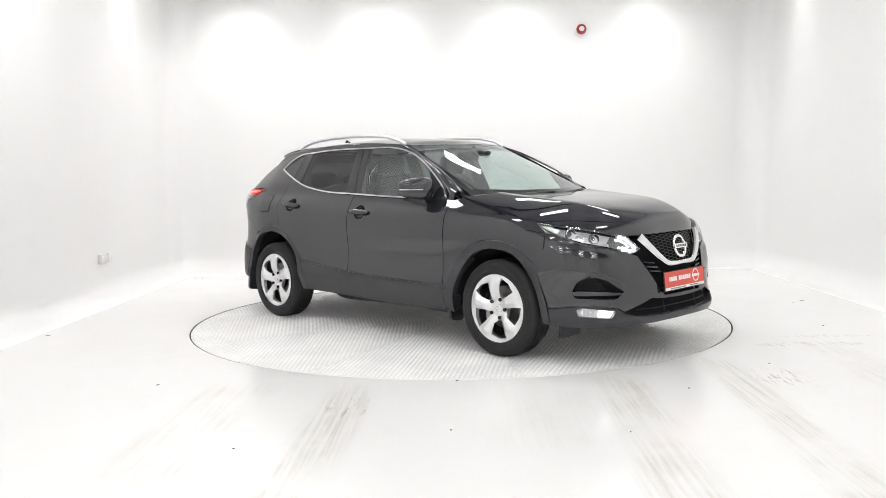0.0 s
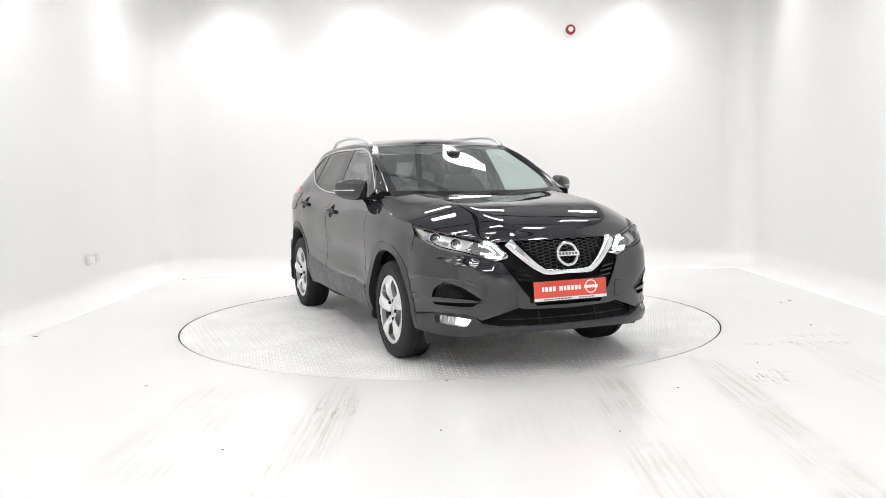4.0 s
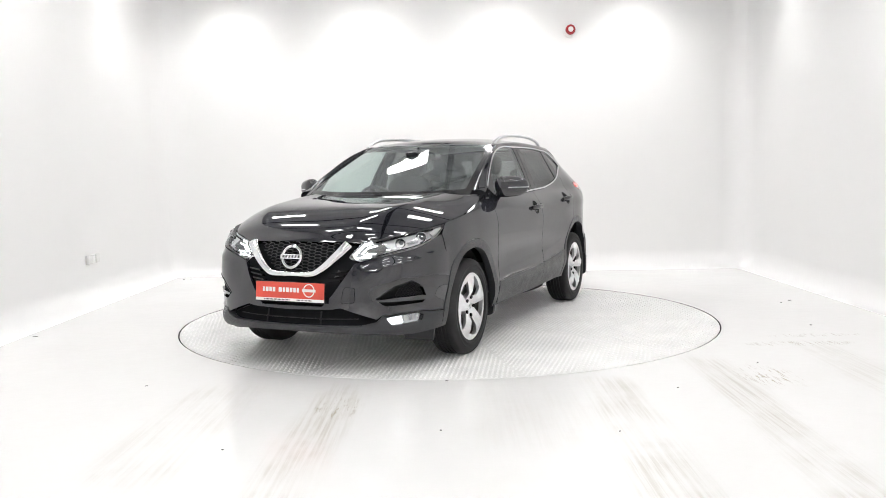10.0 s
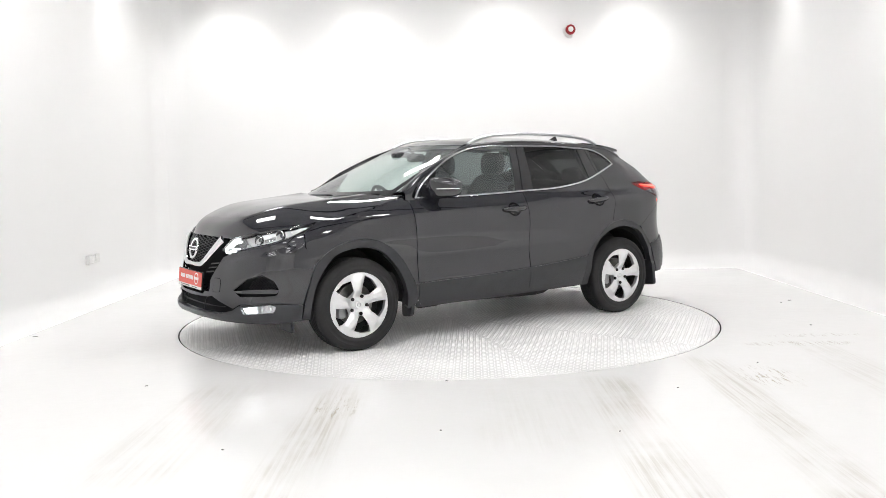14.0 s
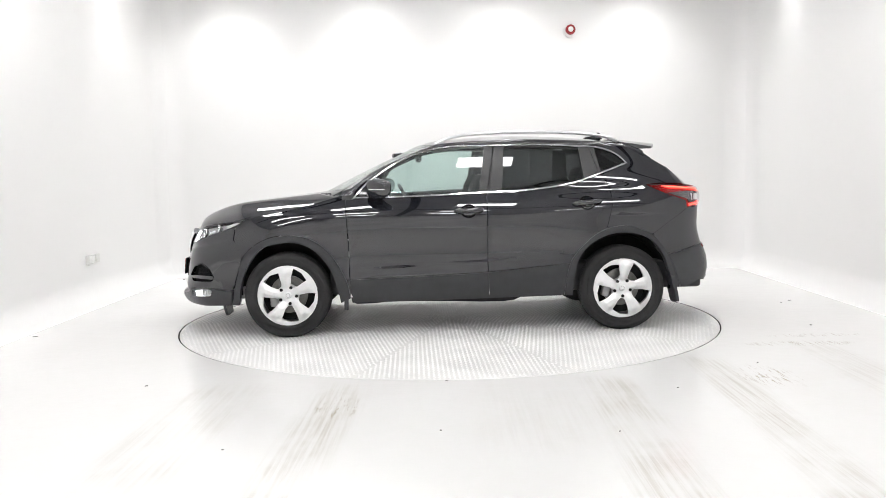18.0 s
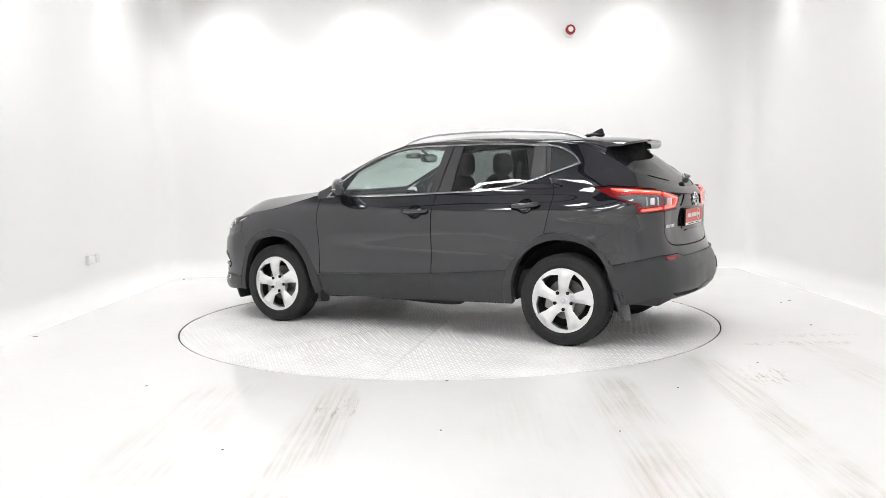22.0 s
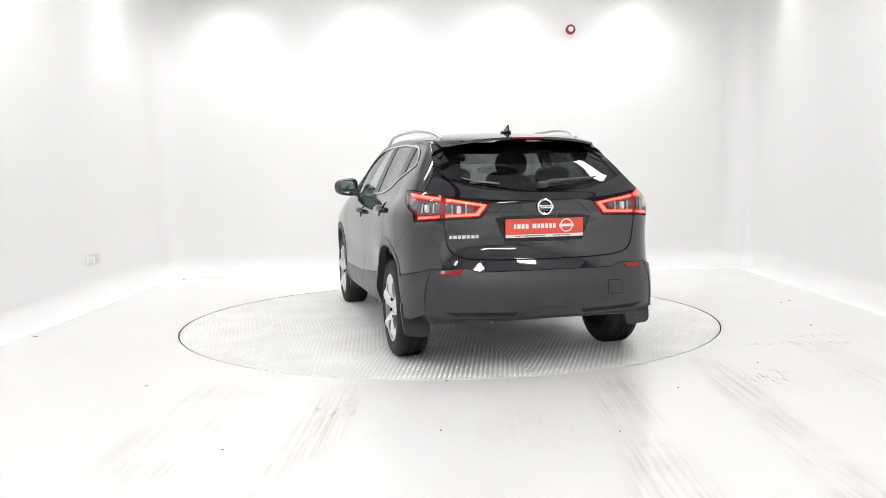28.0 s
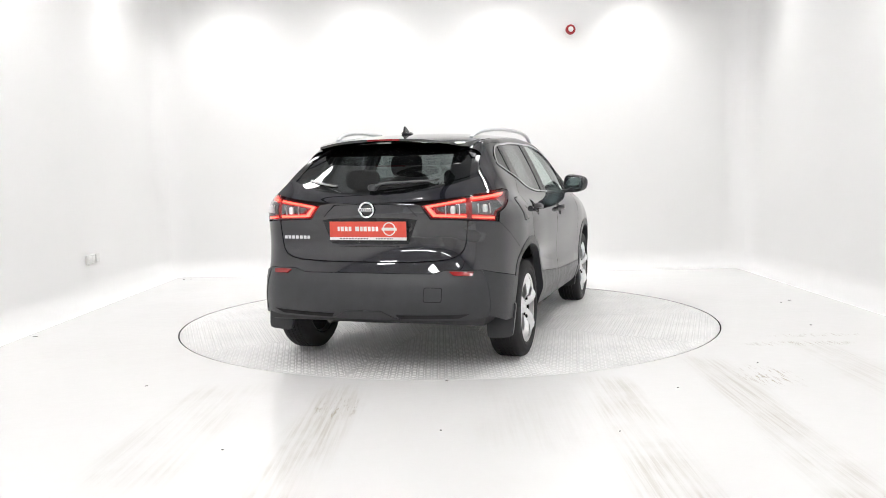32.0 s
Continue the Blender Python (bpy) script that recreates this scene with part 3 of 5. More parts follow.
def studio():
    """Floor with the turntable's pit, walls that run into it by a cove, and a low ceiling."""
    n = 128
    hole = [(2.279 * math.cos(2 * math.pi * k / n), 2.279 * math.sin(2 * math.pi * k / n)) for k in range(n)]
    bm = bmesh.new()
    outer = [bm.verts.new((x, y, 0)) for x, y in ((X0 + COVE, Y0), (X1 - COVE, Y0), (X1 - COVE, Y1 - COVE), (X0 + COVE, Y1 - COVE))]
    inner = [bm.verts.new((x, y, 0)) for x, y in hole]
    es = [bm.edges.new((outer[i], outer[(i + 1) % 4])) for i in range(4)] + [bm.edges.new((inner[i], inner[(i + 1) % n])) for i in range(n)]
    bmesh.ops.triangle_fill(bm, edges=es, use_beauty=True)
    low = [bm.verts.new((x, y, -.12)) for x, y in hole]
    for i in range(n):
        bm.faces.new((inner[i], inner[(i + 1) % n], low[(i + 1) % n], low[i]))
    bm.faces.new(low)
    f = part("floor", bm, FLOOR, None, "glossy white painted floor with grey tyre streaks", smooth=False)
    tagged(f, kind="structure")
    for p in f.data.polygons:
        if p.normal.z < 0 and p.center.z > -.01:
            f.data.flip_normals()
            break
    # Dark ring added inside the gap, so that the joint looks shaded.
    bm = bmesh.new()
    lathe(bm, [(2.2765, -.001), (2.2735, -.002), (2.2735, -.115), (2.20, -.115)], 256, "Z")
    tagged(part("gap_ring", bm, DARK, None, "dark ring added in the gap round the turntable"), kind="structure")
    prof = [(COVE * (1 - math.sin(a)), COVE * (1 - math.cos(a))) for a in np.linspace(0, math.pi / 2, 10)]   # out from the wall, up
    prof = prof + [(0, h) for h in (.8, 1.5, 2.2, 2.9, 3.6, H)]
    # a plan with rounded corners at the back
    rc = .35
    path = [(X0, Y0), (X0, Y1 - rc - .01)] + [(X0 + rc - rc * math.cos(a), Y1 - rc + rc * math.sin(a)) for a in np.linspace(.05, math.pi / 2 - .05, 9)] + [(X0 + rc + .01, Y1), (X1 - rc - .01, Y1)]
    path += [(X1 - rc + rc * math.sin(a), Y1 - rc + rc * math.cos(a)) for a in np.linspace(.05, math.pi / 2 - .05, 9)] + [(X1, Y1 - rc - .01), (X1, Y0)]
    def inward(i):
        a, b = Vector(path[max(i - 1, 0)]), Vector(path[min(i + 1, len(path) - 1)])
        d = (b - a).normalized()
        return Vector((d.y, -d.x))
    for nm, i0, i1, lab in (("wall_left", 0, 6, "white painted studio wall"), ("wall_back", 6, 17, "white painted curved studio back wall"), ("wall_right", 17, len(path) - 1, "white painted studio wall")):
        bm = bmesh.new()
        grid = []
        for i in range(i0, i1 + 1):
            nrm = inward(i)
            grid.append([bm.verts.new((path[i][0] + nrm.x * o, path[i][1] + nrm.y * o, z)) for o, z in prof])
        for A, B in zip(grid, grid[1:]):
            for j in range(len(prof) - 1):
                bm.faces.new((A[j], A[j + 1], B[j + 1], B[j]))
        outer_ring = [[bm.verts.new((path[i][0] - inward(i).x * .12, path[i][1] - inward(i).y * .12, z)) for z in (0, H)] for i in range(i0, i1 + 1)]
        for A, B in zip(outer_ring, outer_ring[1:]):
            bm.faces.new((A[1], A[0], B[0], B[1]))
        w = part(nm, bm, WALL, None, lab)
        tagged(w, kind="structure")
    bm = bmesh.new()
    box(bm, (0.12, Y0 - .08, H / 2), (7.9, .16, H))
    tagged(part("wall_front", bm, BACKWALL, None, "white painted studio wall behind the camera", smooth=False), kind="structure")
    bm = bmesh.new()
    box(bm, (.12, (Y0 + Y1) / 2, H + .06), (7.9, Y1 - Y0 + .4, .12))
    tagged(part("ceiling", bm, CEILMAT, None, "pale grey ceiling with light panels", smooth=False), kind="structure")
    # corners of the floor under the back coves
    bm = bmesh.new()
    box(bm, (.12, (Y0 + Y1) / 2, -.135), (8.2, Y1 - Y0 + .6, .02))
    tagged(part("subfloor", bm, STEEL, None, "concrete below the floor", smooth=False), kind="structure")


studio()


def ceiling_light(x, y):
    lamp = tagged(new("ceiling_light"), "oblong white ceiling light panel, switched on", "ceiling light", "ceiling light panels")
    lamp.location = (x, y, PANEL_Z)
    bm = bmesh.new()
    for dx, dy, sx, sy in ((0, .185, .70, .02), (0, -.185, .70, .02), (.34, 0, .02, .35), (-.34, 0, .02, .35)):
        box(bm, (dx, dy, -.012), (sx, sy, .024), .003)
    part("frame", bm, WHITEPLASTIC, lamp)
    bm = bmesh.new()
    box(bm, (0, 0, -.009), (.66, .35, .010))
    part("diffuser", bm, GLOW, lamp, "glowing white diffuser", smooth=False)
    return lamp


panel = ceiling_light(-.95, -2.45)
# The rows at y -7.15 and -4.8 are unseen, kept for their light.
for x in (-2.6, -.95, .70, 2.35):
    for y in (-7.15, -4.8, -2.45, -.1, 2.18):
        if (x, y) != (-.95, -2.45):
            copy_thing(panel, Matrix.Translation((x, y, PANEL_Z)))


def wall_spot(x, y, aim, power, size, blend):
    """A recessed spotlight close to a wall, that throws a scallop of light on it."""
    sp = tagged(new("downlight"), "small round recessed ceiling spotlight", "spotlight", "wall spotlights")
    sp.location = (x, y, H)
    bm = bmesh.new()
    lathe(bm, [(.035, -.004), (.045, -.012), (.056, -.010), (.058, 0)], 24, "Z")
    part("ring", bm, SATIN, sp)
    ld = bpy.data.lights.new("spot", "SPOT")
    ld.energy, ld.spot_size, ld.spot_blend, ld.shadow_soft_size, ld.color = power, radians(size), blend, .05, (1, .992, .978)
    lo = new("spot_lamp", ld)
    lo.matrix_world = look((x, y, H - .02), aim)


for x in (-2.72, -1.0, .72, 2.42):
    wall_spot(x, Y1 - .62, (x, Y1 - .25, 0), 88, 98, 1.0)
    # unseen row behind the camera, added to brighten the near side
    wall_spot(x, Y0 + .62, (x, Y0 + .25, 0), 110, 98, 1.0)
# The spots at y -4.55 and -6.75 are unseen, added for more light.
for y in (2.05, -.15, -2.35, -4.55, -6.75):
    wall_spot(X0 + .24, y, (X0 + .02, y, 0), 54, 54, .9)
    wall_spot(X1 - .24, y + .38, (X1 - .02, y + .38, 0), 62, 54, .9)

# dark steel beams under the ceiling, mirrored in the windscreen
def beam(a, b, w, h):
    bm = bmesh.new()
    d = Vector(b) - Vector(a)
    for dz, ww, hh in ((0, w, .012), (-h, w, .012), (-h / 2, .012, h)):
        box(bm, (0, 0, dz), (d.length, ww, hh))
    ob = part("ceiling_beam", bm, BEAM, None, "black painted steel beam under the ceiling", smooth=False)
    tagged(ob, category="beam", group="ceiling beams")
    ob.matrix_basis = Matrix.Translation((Vector(a) + Vector(b)) / 2) @ Matrix.Rotation(math.atan2(d.y, d.x), 4, "Z")


beam((-.13, -9.5, H - .02), (-.13, 3.5, H - .02), .12, .14)
for y in (.95, -1.3, -3.6):
    beam((X0 + .1, y, H - .02), (-.21, y, H - .02), .06, .08)
    beam((-.05, y, H - .02), (X1 - .1, y, H - .02), .06, .08)

# wall fittings
alarm = tagged(new("fire_alarm"), "round dark red fire alarm sounder on the white back wall", "fire alarm")
alarm.location = (1.602, Y1, 3.055)
bm = bmesh.new()
lathe(bm, [(.001, -.085), (.022, -.085), (.03, -.08), (.034, -.07)], 28)
part("beacon", bm, WHITEPLASTIC, alarm, "pale round beacon")
bm = bmesh.new()
lathe(bm, [(.033, -.072), (.050, -.076), (.060, -.066), (.063, -.045), (.063, 0)], 36)
part("housing", bm, ALARMRED, alarm)
bm = bmesh.new()
cyl(bm, (0, -.012, -.012), .085, .024, "Y", 36)
part("base", bm, WHITEPLASTIC, alarm, "white round base")
socket = tagged(new("wall_socket"), "white double wall socket box", "wall socket")
socket.location = (X0, 1.24, .449)
bm = bmesh.new()
box(bm, (.02, 0, 0), (.04, .15, .095), .006)
part("box", bm, SOCKETMAT, socket)
for dy in (-.036, .036):
    bm = bmesh.new()
    box(bm, (.0415, dy, 0), (.006, .058, .07), .003)
    part("faceplate", bm, WHITEPLASTIC, socket)
blank = tagged(new("junction_box"), "small white junction box on the wall", "junction box")
blank.location = (X0, 1.40, .449)
bm = bmesh.new()
box(bm, (.018, 0, 0), (.036, .085, .09), .006)
part("box", bm, SOCKETMAT, blank)
# bits of dirt that lie on the floor
for x, y, l, a in ((3.25, .646, .05, 20), (-3.36, -.60, .05, 5), (-1.853, -2.31, .022, 30), (-.02, -2.30, .02, 5), (3.12, .52, .02, 0), (2.0, -1.95, .02, 40),
                   (-3.30, 3.12, .03, 0), (-3.22, 3.14, .02, 0), (1.32, -2.55, .015, 0), (-.05, -3.3, .013, 0), (-1.06, -3.55, .014, 0), (.82, -3.36, .014, 50), (2.9, -.65, .02, 0)):
    bm = bmesh.new()
    blob(bm, (0, 0, 0), (l, l * .35, .006), 2.5, 8, 4)
    chip = part("floor_debris", bm, GREYPRINT, None, "small dark crumb of dirt lying on the floor")
    tagged(chip, category="debris")
    chip.matrix_basis = pose(x, y, .003, 0, 0, a)

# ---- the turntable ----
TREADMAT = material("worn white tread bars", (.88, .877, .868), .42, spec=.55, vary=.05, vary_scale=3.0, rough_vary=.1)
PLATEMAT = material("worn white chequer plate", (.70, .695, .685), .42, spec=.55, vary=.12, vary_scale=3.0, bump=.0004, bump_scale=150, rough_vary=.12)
turntable = tagged(new("turntable"), "flush round turntable of pale chequer plate, turning with the car", "turntable")


def turntable_parts():
    sectors, off = 10, radians(-.3)
    for k in range(sectors):
        a0, a1 = off + 2 * math.pi * k / sectors, off + 2 * math.pi * (k + 1) / sectors
        g = .0005
        mid = (a0 + a1) / 2
        shift = Vector((math.cos(mid), math.sin(mid), 0)) * g / math.sin(math.pi / sectors)
        arc = [Vector((PLATE_R * math.cos(a), PLATE_R * math.sin(a), 0)) for a in np.linspace(a0 + .0003, a1 - .0003, 20)]
        bm = bmesh.new()
        pts = [shift] + arc
        up = [bm.verts.new((p.x, p.y, -.002)) for p in pts]
        dn = [bm.verts.new((p.x, p.y, -.03)) for p in pts]
        bm.faces.new(up)
        for i in range(len(pts)):
            j = (i + 1) % len(pts)
            bm.faces.new((up[i], dn[i], dn[j], up[j]))
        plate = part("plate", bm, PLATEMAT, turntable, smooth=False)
        # raised bars, laid crosswise in turn
        step, verts, faces = .0315, [], []
        ang = mid + radians(45 if k % 2 else 0)
        ca, sa = math.cos(ang), math.sin(ang)
        n = int(PLATE_R / step) + 2
        for i in range(-n, n + 1):
            for j in range(-n, n + 1):
                u, v = i * step, j * step
                x, y = u * ca - v * sa, u * sa + v * ca
                r, th = math.hypot(x, y), math.atan2(y, x)
                d = (th - mid + math.pi) % (2 * math.pi) - math.pi
                if r > PLATE_R - .02 or abs(d) > math.pi / sectors - .0125 / max(r, .03):
                    continue
                t = ang + (radians(45) if (i + j) % 2 else radians(-45))
                ct, s_t = math.cos(t), math.sin(t)
                b = len(verts)
                for px, py, pz in ((.0130, 0, -.0022), (0, .0060, -.0022), (-.0130, 0, -.0022), (0, -.0060, -.0022), (.0072, 0, .0012), (-.0072, 0, .0012)):
                    verts.append((x + px * ct - py * s_t, y + px * s_t + py * ct, pz))
                faces += [(b, b + 1, b + 4), (b + 1, b + 5, b + 4), (b + 1, b + 2, b + 5), (b + 2, b + 3, b + 5), (b + 3, b + 4, b + 5), (b + 3, b, b + 4)]
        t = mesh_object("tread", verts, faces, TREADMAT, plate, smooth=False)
        tagged(t, kind="stuff")
    # The rim's dark colour deepens the gap's shade too.
    bm = bmesh.new()
    lathe(bm, [(PLATE_R + .0015, -.003), (PLATE_R + .0015, -.09), (PLATE_R - .05, -.09)], 160, "Z")
    part("rim", bm, DARK, turntable)


turntable_parts()
# ---- the car ----
car = tagged(new("car"), "glossy black five-door compact SUV standing on a turntable", "car")

BELT = [(2.022, 1.076), (2.453, 1.079), (3.078, 1.101), (3.519, 1.125), (3.782, 1.169), (4.008, 1.239), (4.235, 1.318)]
DLO_TOP = [(2.035, 1.095), (2.08, 1.151), (2.212, 1.261), (2.437, 1.393), (2.64, 1.458), (2.776, 1.478), (3.117, 1.485), (3.79, 1.471), (4.085, 1.434), (4.185, 1.375), (4.235, 1.318)]
ARCH_F_OUT = [(1.057, .262), (1.078, .37), (1.116, .507), (1.164, .645), (1.266, .737), (1.409, .795), (1.502, .803), (1.641, .788), (1.754, .733), (1.864, .62), (1.93, .507), (1.965, .43), (1.99, .30)]
ARCH_F_IN = [(1.115, .262), (1.130, .37), (1.165, .50), (1.225, .612), (1.313, .703), (1.455, .742), (1.57, .742), (1.684, .702), (1.773, .62), (1.848, .507), (1.893, .371), (1.911, .262)]
ARCH_R_OUT = [(3.679, .285), (3.696, .453), (3.732, .562), (3.819, .671), (3.947, .779), (4.055, .821), (4.161, .828), (4.289, .796), (4.42, .716), (4.505, .598), (4.57, .444), (4.607, .33)]
ARCH_R_IN = [(3.745, .285), (3.757, .453), (3.792, .575), (3.862, .670), (3.969, .740), (4.119, .773), (4.246, .762), (4.376, .708), (4.462, .598), (4.505, .489), (4.54, .401), (4.56, .33)]
LAMP = [(.392, .748), (.49, .836), (.68, .872), (.88, .9), (1.185, .931), (1.10, .885), (1.03, .858), (.85, .797), (.68, .765), (.50, .727)]
TAILLAMP = [(4.363, 1.147), (4.477, 1.155), (4.70, 1.145), (4.88, 1.127), (5.236, 1.066), (5.165, .982), (4.90, .976), (4.70, .960), (4.685, 1.02), (4.512, 1.082)]


def z_on(line, s):
    return float(np.interp(s, [p[0] for p in line], [p[1] for p in line]))


def stretch(line, s0, s1, n=14):
    """The part of a line z(s) between two stations."""
    c = curve_points(line, 8)
    return [(s, float(np.interp(s, c[:, 0], c[:, 1]))) for s in np.linspace(s0, s1, n)]


def smooth_part(line, i, j):
    c = curve_points(line, 5)
    return [tuple(p) for p in c[i * 5:j * 5 + 1]]


B_SEAM = [(3.154, 1.479), (3.111, 1.29), (3.078, 1.092), (3.072, .81), (3.071, .5), (3.081, .295)]
DOOR_FRONT = [(1.963, 1.07), (1.985, .686), (1.989, .461), (1.998, .322), (2.02, .28)]
DOOR_REAR = [(4.008, 1.23), (4.053, 1.143), (4.064, 1.057), (4.042, .929), (4.016, .823)]
SILL_LINE = [(1.98, .449), (3.076, .487), (3.73, .541)]
DLO = [tuple(p) for p in curve_points(BELT, 6)] + [tuple(p) for p in curve_points(DLO_TOP, 6)[::-1][1:]]


def flank(mirror):
    """Wing, doors, sill, quarter panel, arches, windows and trim of one side."""
    opt = dict(mirror=mirror)
    # wing
    top = [(1.19, .941), (1.38, .967), (1.52, .990), (1.82, 1.064), (1.92, 1.092), (1.961, 1.102)]
    arch = smooth_part(ARCH_F_OUT, 3, 12)
    wing = [tuple(p) for p in curve_points(top, 4)] + [tuple(p) for p in curve_points(DOOR_FRONT[:4], 5)] + arch[::-1] + [(1.094, .775), (1.098, .872)]
    sheet("wing", [wing], PAINT, car, cell=.045, gap=.003, flange=.008, **opt)
    # doors: painted upper skin and lower band
    front_line = [tuple(p) for p in curve_points(DOOR_FRONT, 5)]
    b_line = [tuple(p) for p in curve_points(B_SEAM, 5)]
    rear_line = [tuple(p) for p in curve_points(DOOR_REAR, 5)]
    above = lambda ln: [p for p in ln if p[1] > z_on(SILL_LINE, p[0]) + .004]
    b_low = [p for p in b_line if p[1] < 1.10]
    loop = stretch(BELT, 2.03, b_low[0][0], 16) + above(b_low) + stretch(SILL_LINE, 3.071, 1.989, 12) + above(front_line)[::-1]
    bowl = lambda s0, z0: [(s0 + .062 * math.cos(t), z0 + .052 * math.sin(t)) for t in np.linspace(0, 2 * math.pi, 25)[:-1]]
    d1 = sheet("front_door", [loop, bowl(2.925, .966)], PAINT, car, cell=.045, gap=.003, **opt)
    low = stretch(SILL_LINE, 1.989, 3.071, 12) + [(3.081, .315), (3.081, .293), (2.55, .281), (2.03, .275), (1.998, .32)]
    sheet("door_cladding", [low], TRIM, d1, "satin black lower door band", off=.003, cell=.05, **opt)
    arch_r = smooth_part(ARCH_R_OUT, 0, 5)
    arch_hi = [p for p in arch_r if p[1] > .556]
    loop = stretch(BELT, b_low[0][0], 4.004, 16) + rear_line + arch_hi[::-1] + stretch(SILL_LINE, arch_hi[0][0], 3.071, 8) + above(b_low)[::-1][:-1]
    d2 = sheet("rear_door", [loop, bowl(3.86, 1.013)], PAINT, car, cell=.045, gap=.003, **opt)
    arch_lo = [p for p in arch_r if p[1] <= .545]
    low = stretch(SILL_LINE, 3.071, 3.722, 8) + arch_lo[::-1] + [(3.35, .297), (3.081, .293)]
    sheet("door_cladding", [low], TRIM, d2, "satin black lower door band", off=.003, cell=.05, **opt)
    # sill under the doors
    sheet("sill", [[(1.99, .30), (2.6, .298), (3.2, .305), (3.70, .315), (3.70, .282), (3.2, .268), (2.6, .258), (2.0, .252)]], TRIM, car, cell=.08, off=-.012, **opt)
    seam = [(2.0, .262), (2.6, .268), (3.2, .278), (3.66, .288), (3.66, .268), (3.33, .262), (3.285, .240), (3.2, .231), (3.02, .232), (2.75, .242), (2.45, .250), (2.27, .250), (2.19, .239), (2.03, .236)]
    sheet("sill_seam", [seam], DARK, car, "dark folded seam under the sill", cell=.08, off=-.030, **opt)
    # quarter panel, with the window's opening
    roofline = [(3.92, 1.505), (4.05, 1.499), (4.20, 1.482), (4.27, 1.46)]
    tail = [(s_for(x, z), z) for x, z in TAIL_XZ]
    arch_q = [p for p in smooth_part(ARCH_R_OUT, 5, 8)]
    dlo_back = [tuple(p) for p in curve_points(DLO_TOP, 6)[42:]] + [tuple(p) for p in curve_points(BELT, 6)[::-1]]
    dlo_back = [p for p in dlo_back if p[0] > 4.01]
    loop = ([(3.95, 1.462)] + roofline + [tuple(p) for p in curve_points(tail, 4)[1:]] + [(4.86, 1.132), (4.70, 1.149), (4.477, 1.159), (4.355, 1.149), (4.506, 1.078), (4.68, 1.016), (4.688, .957)]
            + [(4.53, .86), (4.385, .762)] + arch_q[::-1][4:] + [(4.016, .823)] + rear_line[::-1] + dlo_back[::-1])
    sheet("quarter_panel", [loop], PAINT, car, cell=.04, gap=.001, **opt)
    # window frame: bright strip round the side windows, and the black posts
    inner = shrink(DLO, .0120)
    sheet("window_surround", [DLO, [tuple(p) for p in inner]], STRIP, car, "bright chrome strip round the side windows", off=.006, cell=.06, flange=.014, gap=0, **opt)
    win = [tuple(p) for p in shrink(DLO, .0105)]
    cut = lambda a0, a1, b0, b1: clip_between(win, a0, a1, b0, b1)
    for nm, a in (("front_window", (1.9, 1.9, 3.012, 3.078)), ("rear_window", (3.195, 3.232, 3.872, 3.838)), ("quarter_window", (4.028, 3.968, 4.5, 4.5))):
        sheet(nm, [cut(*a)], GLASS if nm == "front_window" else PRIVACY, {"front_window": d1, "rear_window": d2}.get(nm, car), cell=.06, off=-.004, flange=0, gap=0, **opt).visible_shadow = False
    sheet("mirror_sail", [cut(1.9, 1.9, 2.16, 2.40)], GLOSSBLACK, d1, "black corner panel at the mirror", cell=.06, off=.001, flange=.01, gap=0, **opt)
    for a in ((3.010, 3.076, 3.072, 3.148), (3.080, 3.156, 3.197, 3.234), (3.870, 3.836, 4.005, 3.927), (4.010, 3.933, 4.030, 3.970)):
        sheet("window_post", [cut(*a)], SATINBLACK, car, cell=.06, off=.0, flange=.012, gap=.001, **opt)
    # wheel arch trims
    for nm, o, i in (("front", ARCH_F_OUT, ARCH_F_IN), ("rear", ARCH_R_OUT, ARCH_R_IN)):
        ring = [tuple(p) for p in curve_points(o, 5)] + [tuple(p) for p in curve_points(i, 5)[::-1]]
        sheet("wheel_arch_trim", [ring], TRIM, car, "satin black wheel arch trim", cell=.04, off=.004, flange=.05, gap=.001, **opt)
    # roof side and windscreen pillar, between the windows and the roof, down to the rear corner under the spoiler
    sg = -1 if mirror else 1
    dl = curve_points([(2.01, 1.070)] + DLO_TOP[:8], 8)
    dp = raw_side(dl[:, 0], dl[:, 1])
    ec = top_line(np.linspace(6, 13, 160), TOP_E)
    fall = lambda xx, a, k: np.interp(-xx, -a[:, 0], a[:, k])
    xs = np.concatenate([np.linspace(.885, .1, 22), np.linspace(.05, -1.02, 19)])
    p0 = np.stack([xs, fall(xs, dp, 1), fall(xs, dp, 2)], 1)
    p1 = np.stack([xs, fall(xs, ec, 1), fall(xs, ec, 2)], 1)
    xr = np.linspace(-1.06, -1.56, 18)
    zq = np.interp(-xr, [1.06, 1.2, 1.38, 1.44, 1.56], [1.474, 1.476, 1.458, 1.445, 1.375])
    q0 = raw_side(np.array([s_for(a, b) for a, b in zip(xr, zq)]), zq) + [0, .002, 0]
    ease = np.clip((-1.06 - xr) / .25, 0, 1)
    q1 = np.stack([xr, fall(np.maximum(xr, -1.37), ec, 1) - .02 * ease, fall(np.maximum(xr, -1.37), ec, 2) - .004 * ease - .35 * np.maximum(0, -1.40 - xr)], 1)
    p0, p1 = np.vstack([p0, q0]), np.vstack([p1, q1])
    rows, k = [], 7
    ridge = .028 * np.clip((p0[:, 0] - .02) / .30, 0, 1) * np.clip((.87 - p0[:, 0]) / .2, 0, 1)
    for u in np.linspace(0, 1, k):
        r = p0 + (p1 - p0) * u
        swell = 1 + 1.8 * np.clip((p0[:, 0] - .60) / .2, 0, 1)
        r[:, 1] += .012 * swell * math.sin(math.pi * u)
        r[:, 2] += .008 * swell * math.sin(math.pi * u)
        r[:, 2] += ridge * u * u
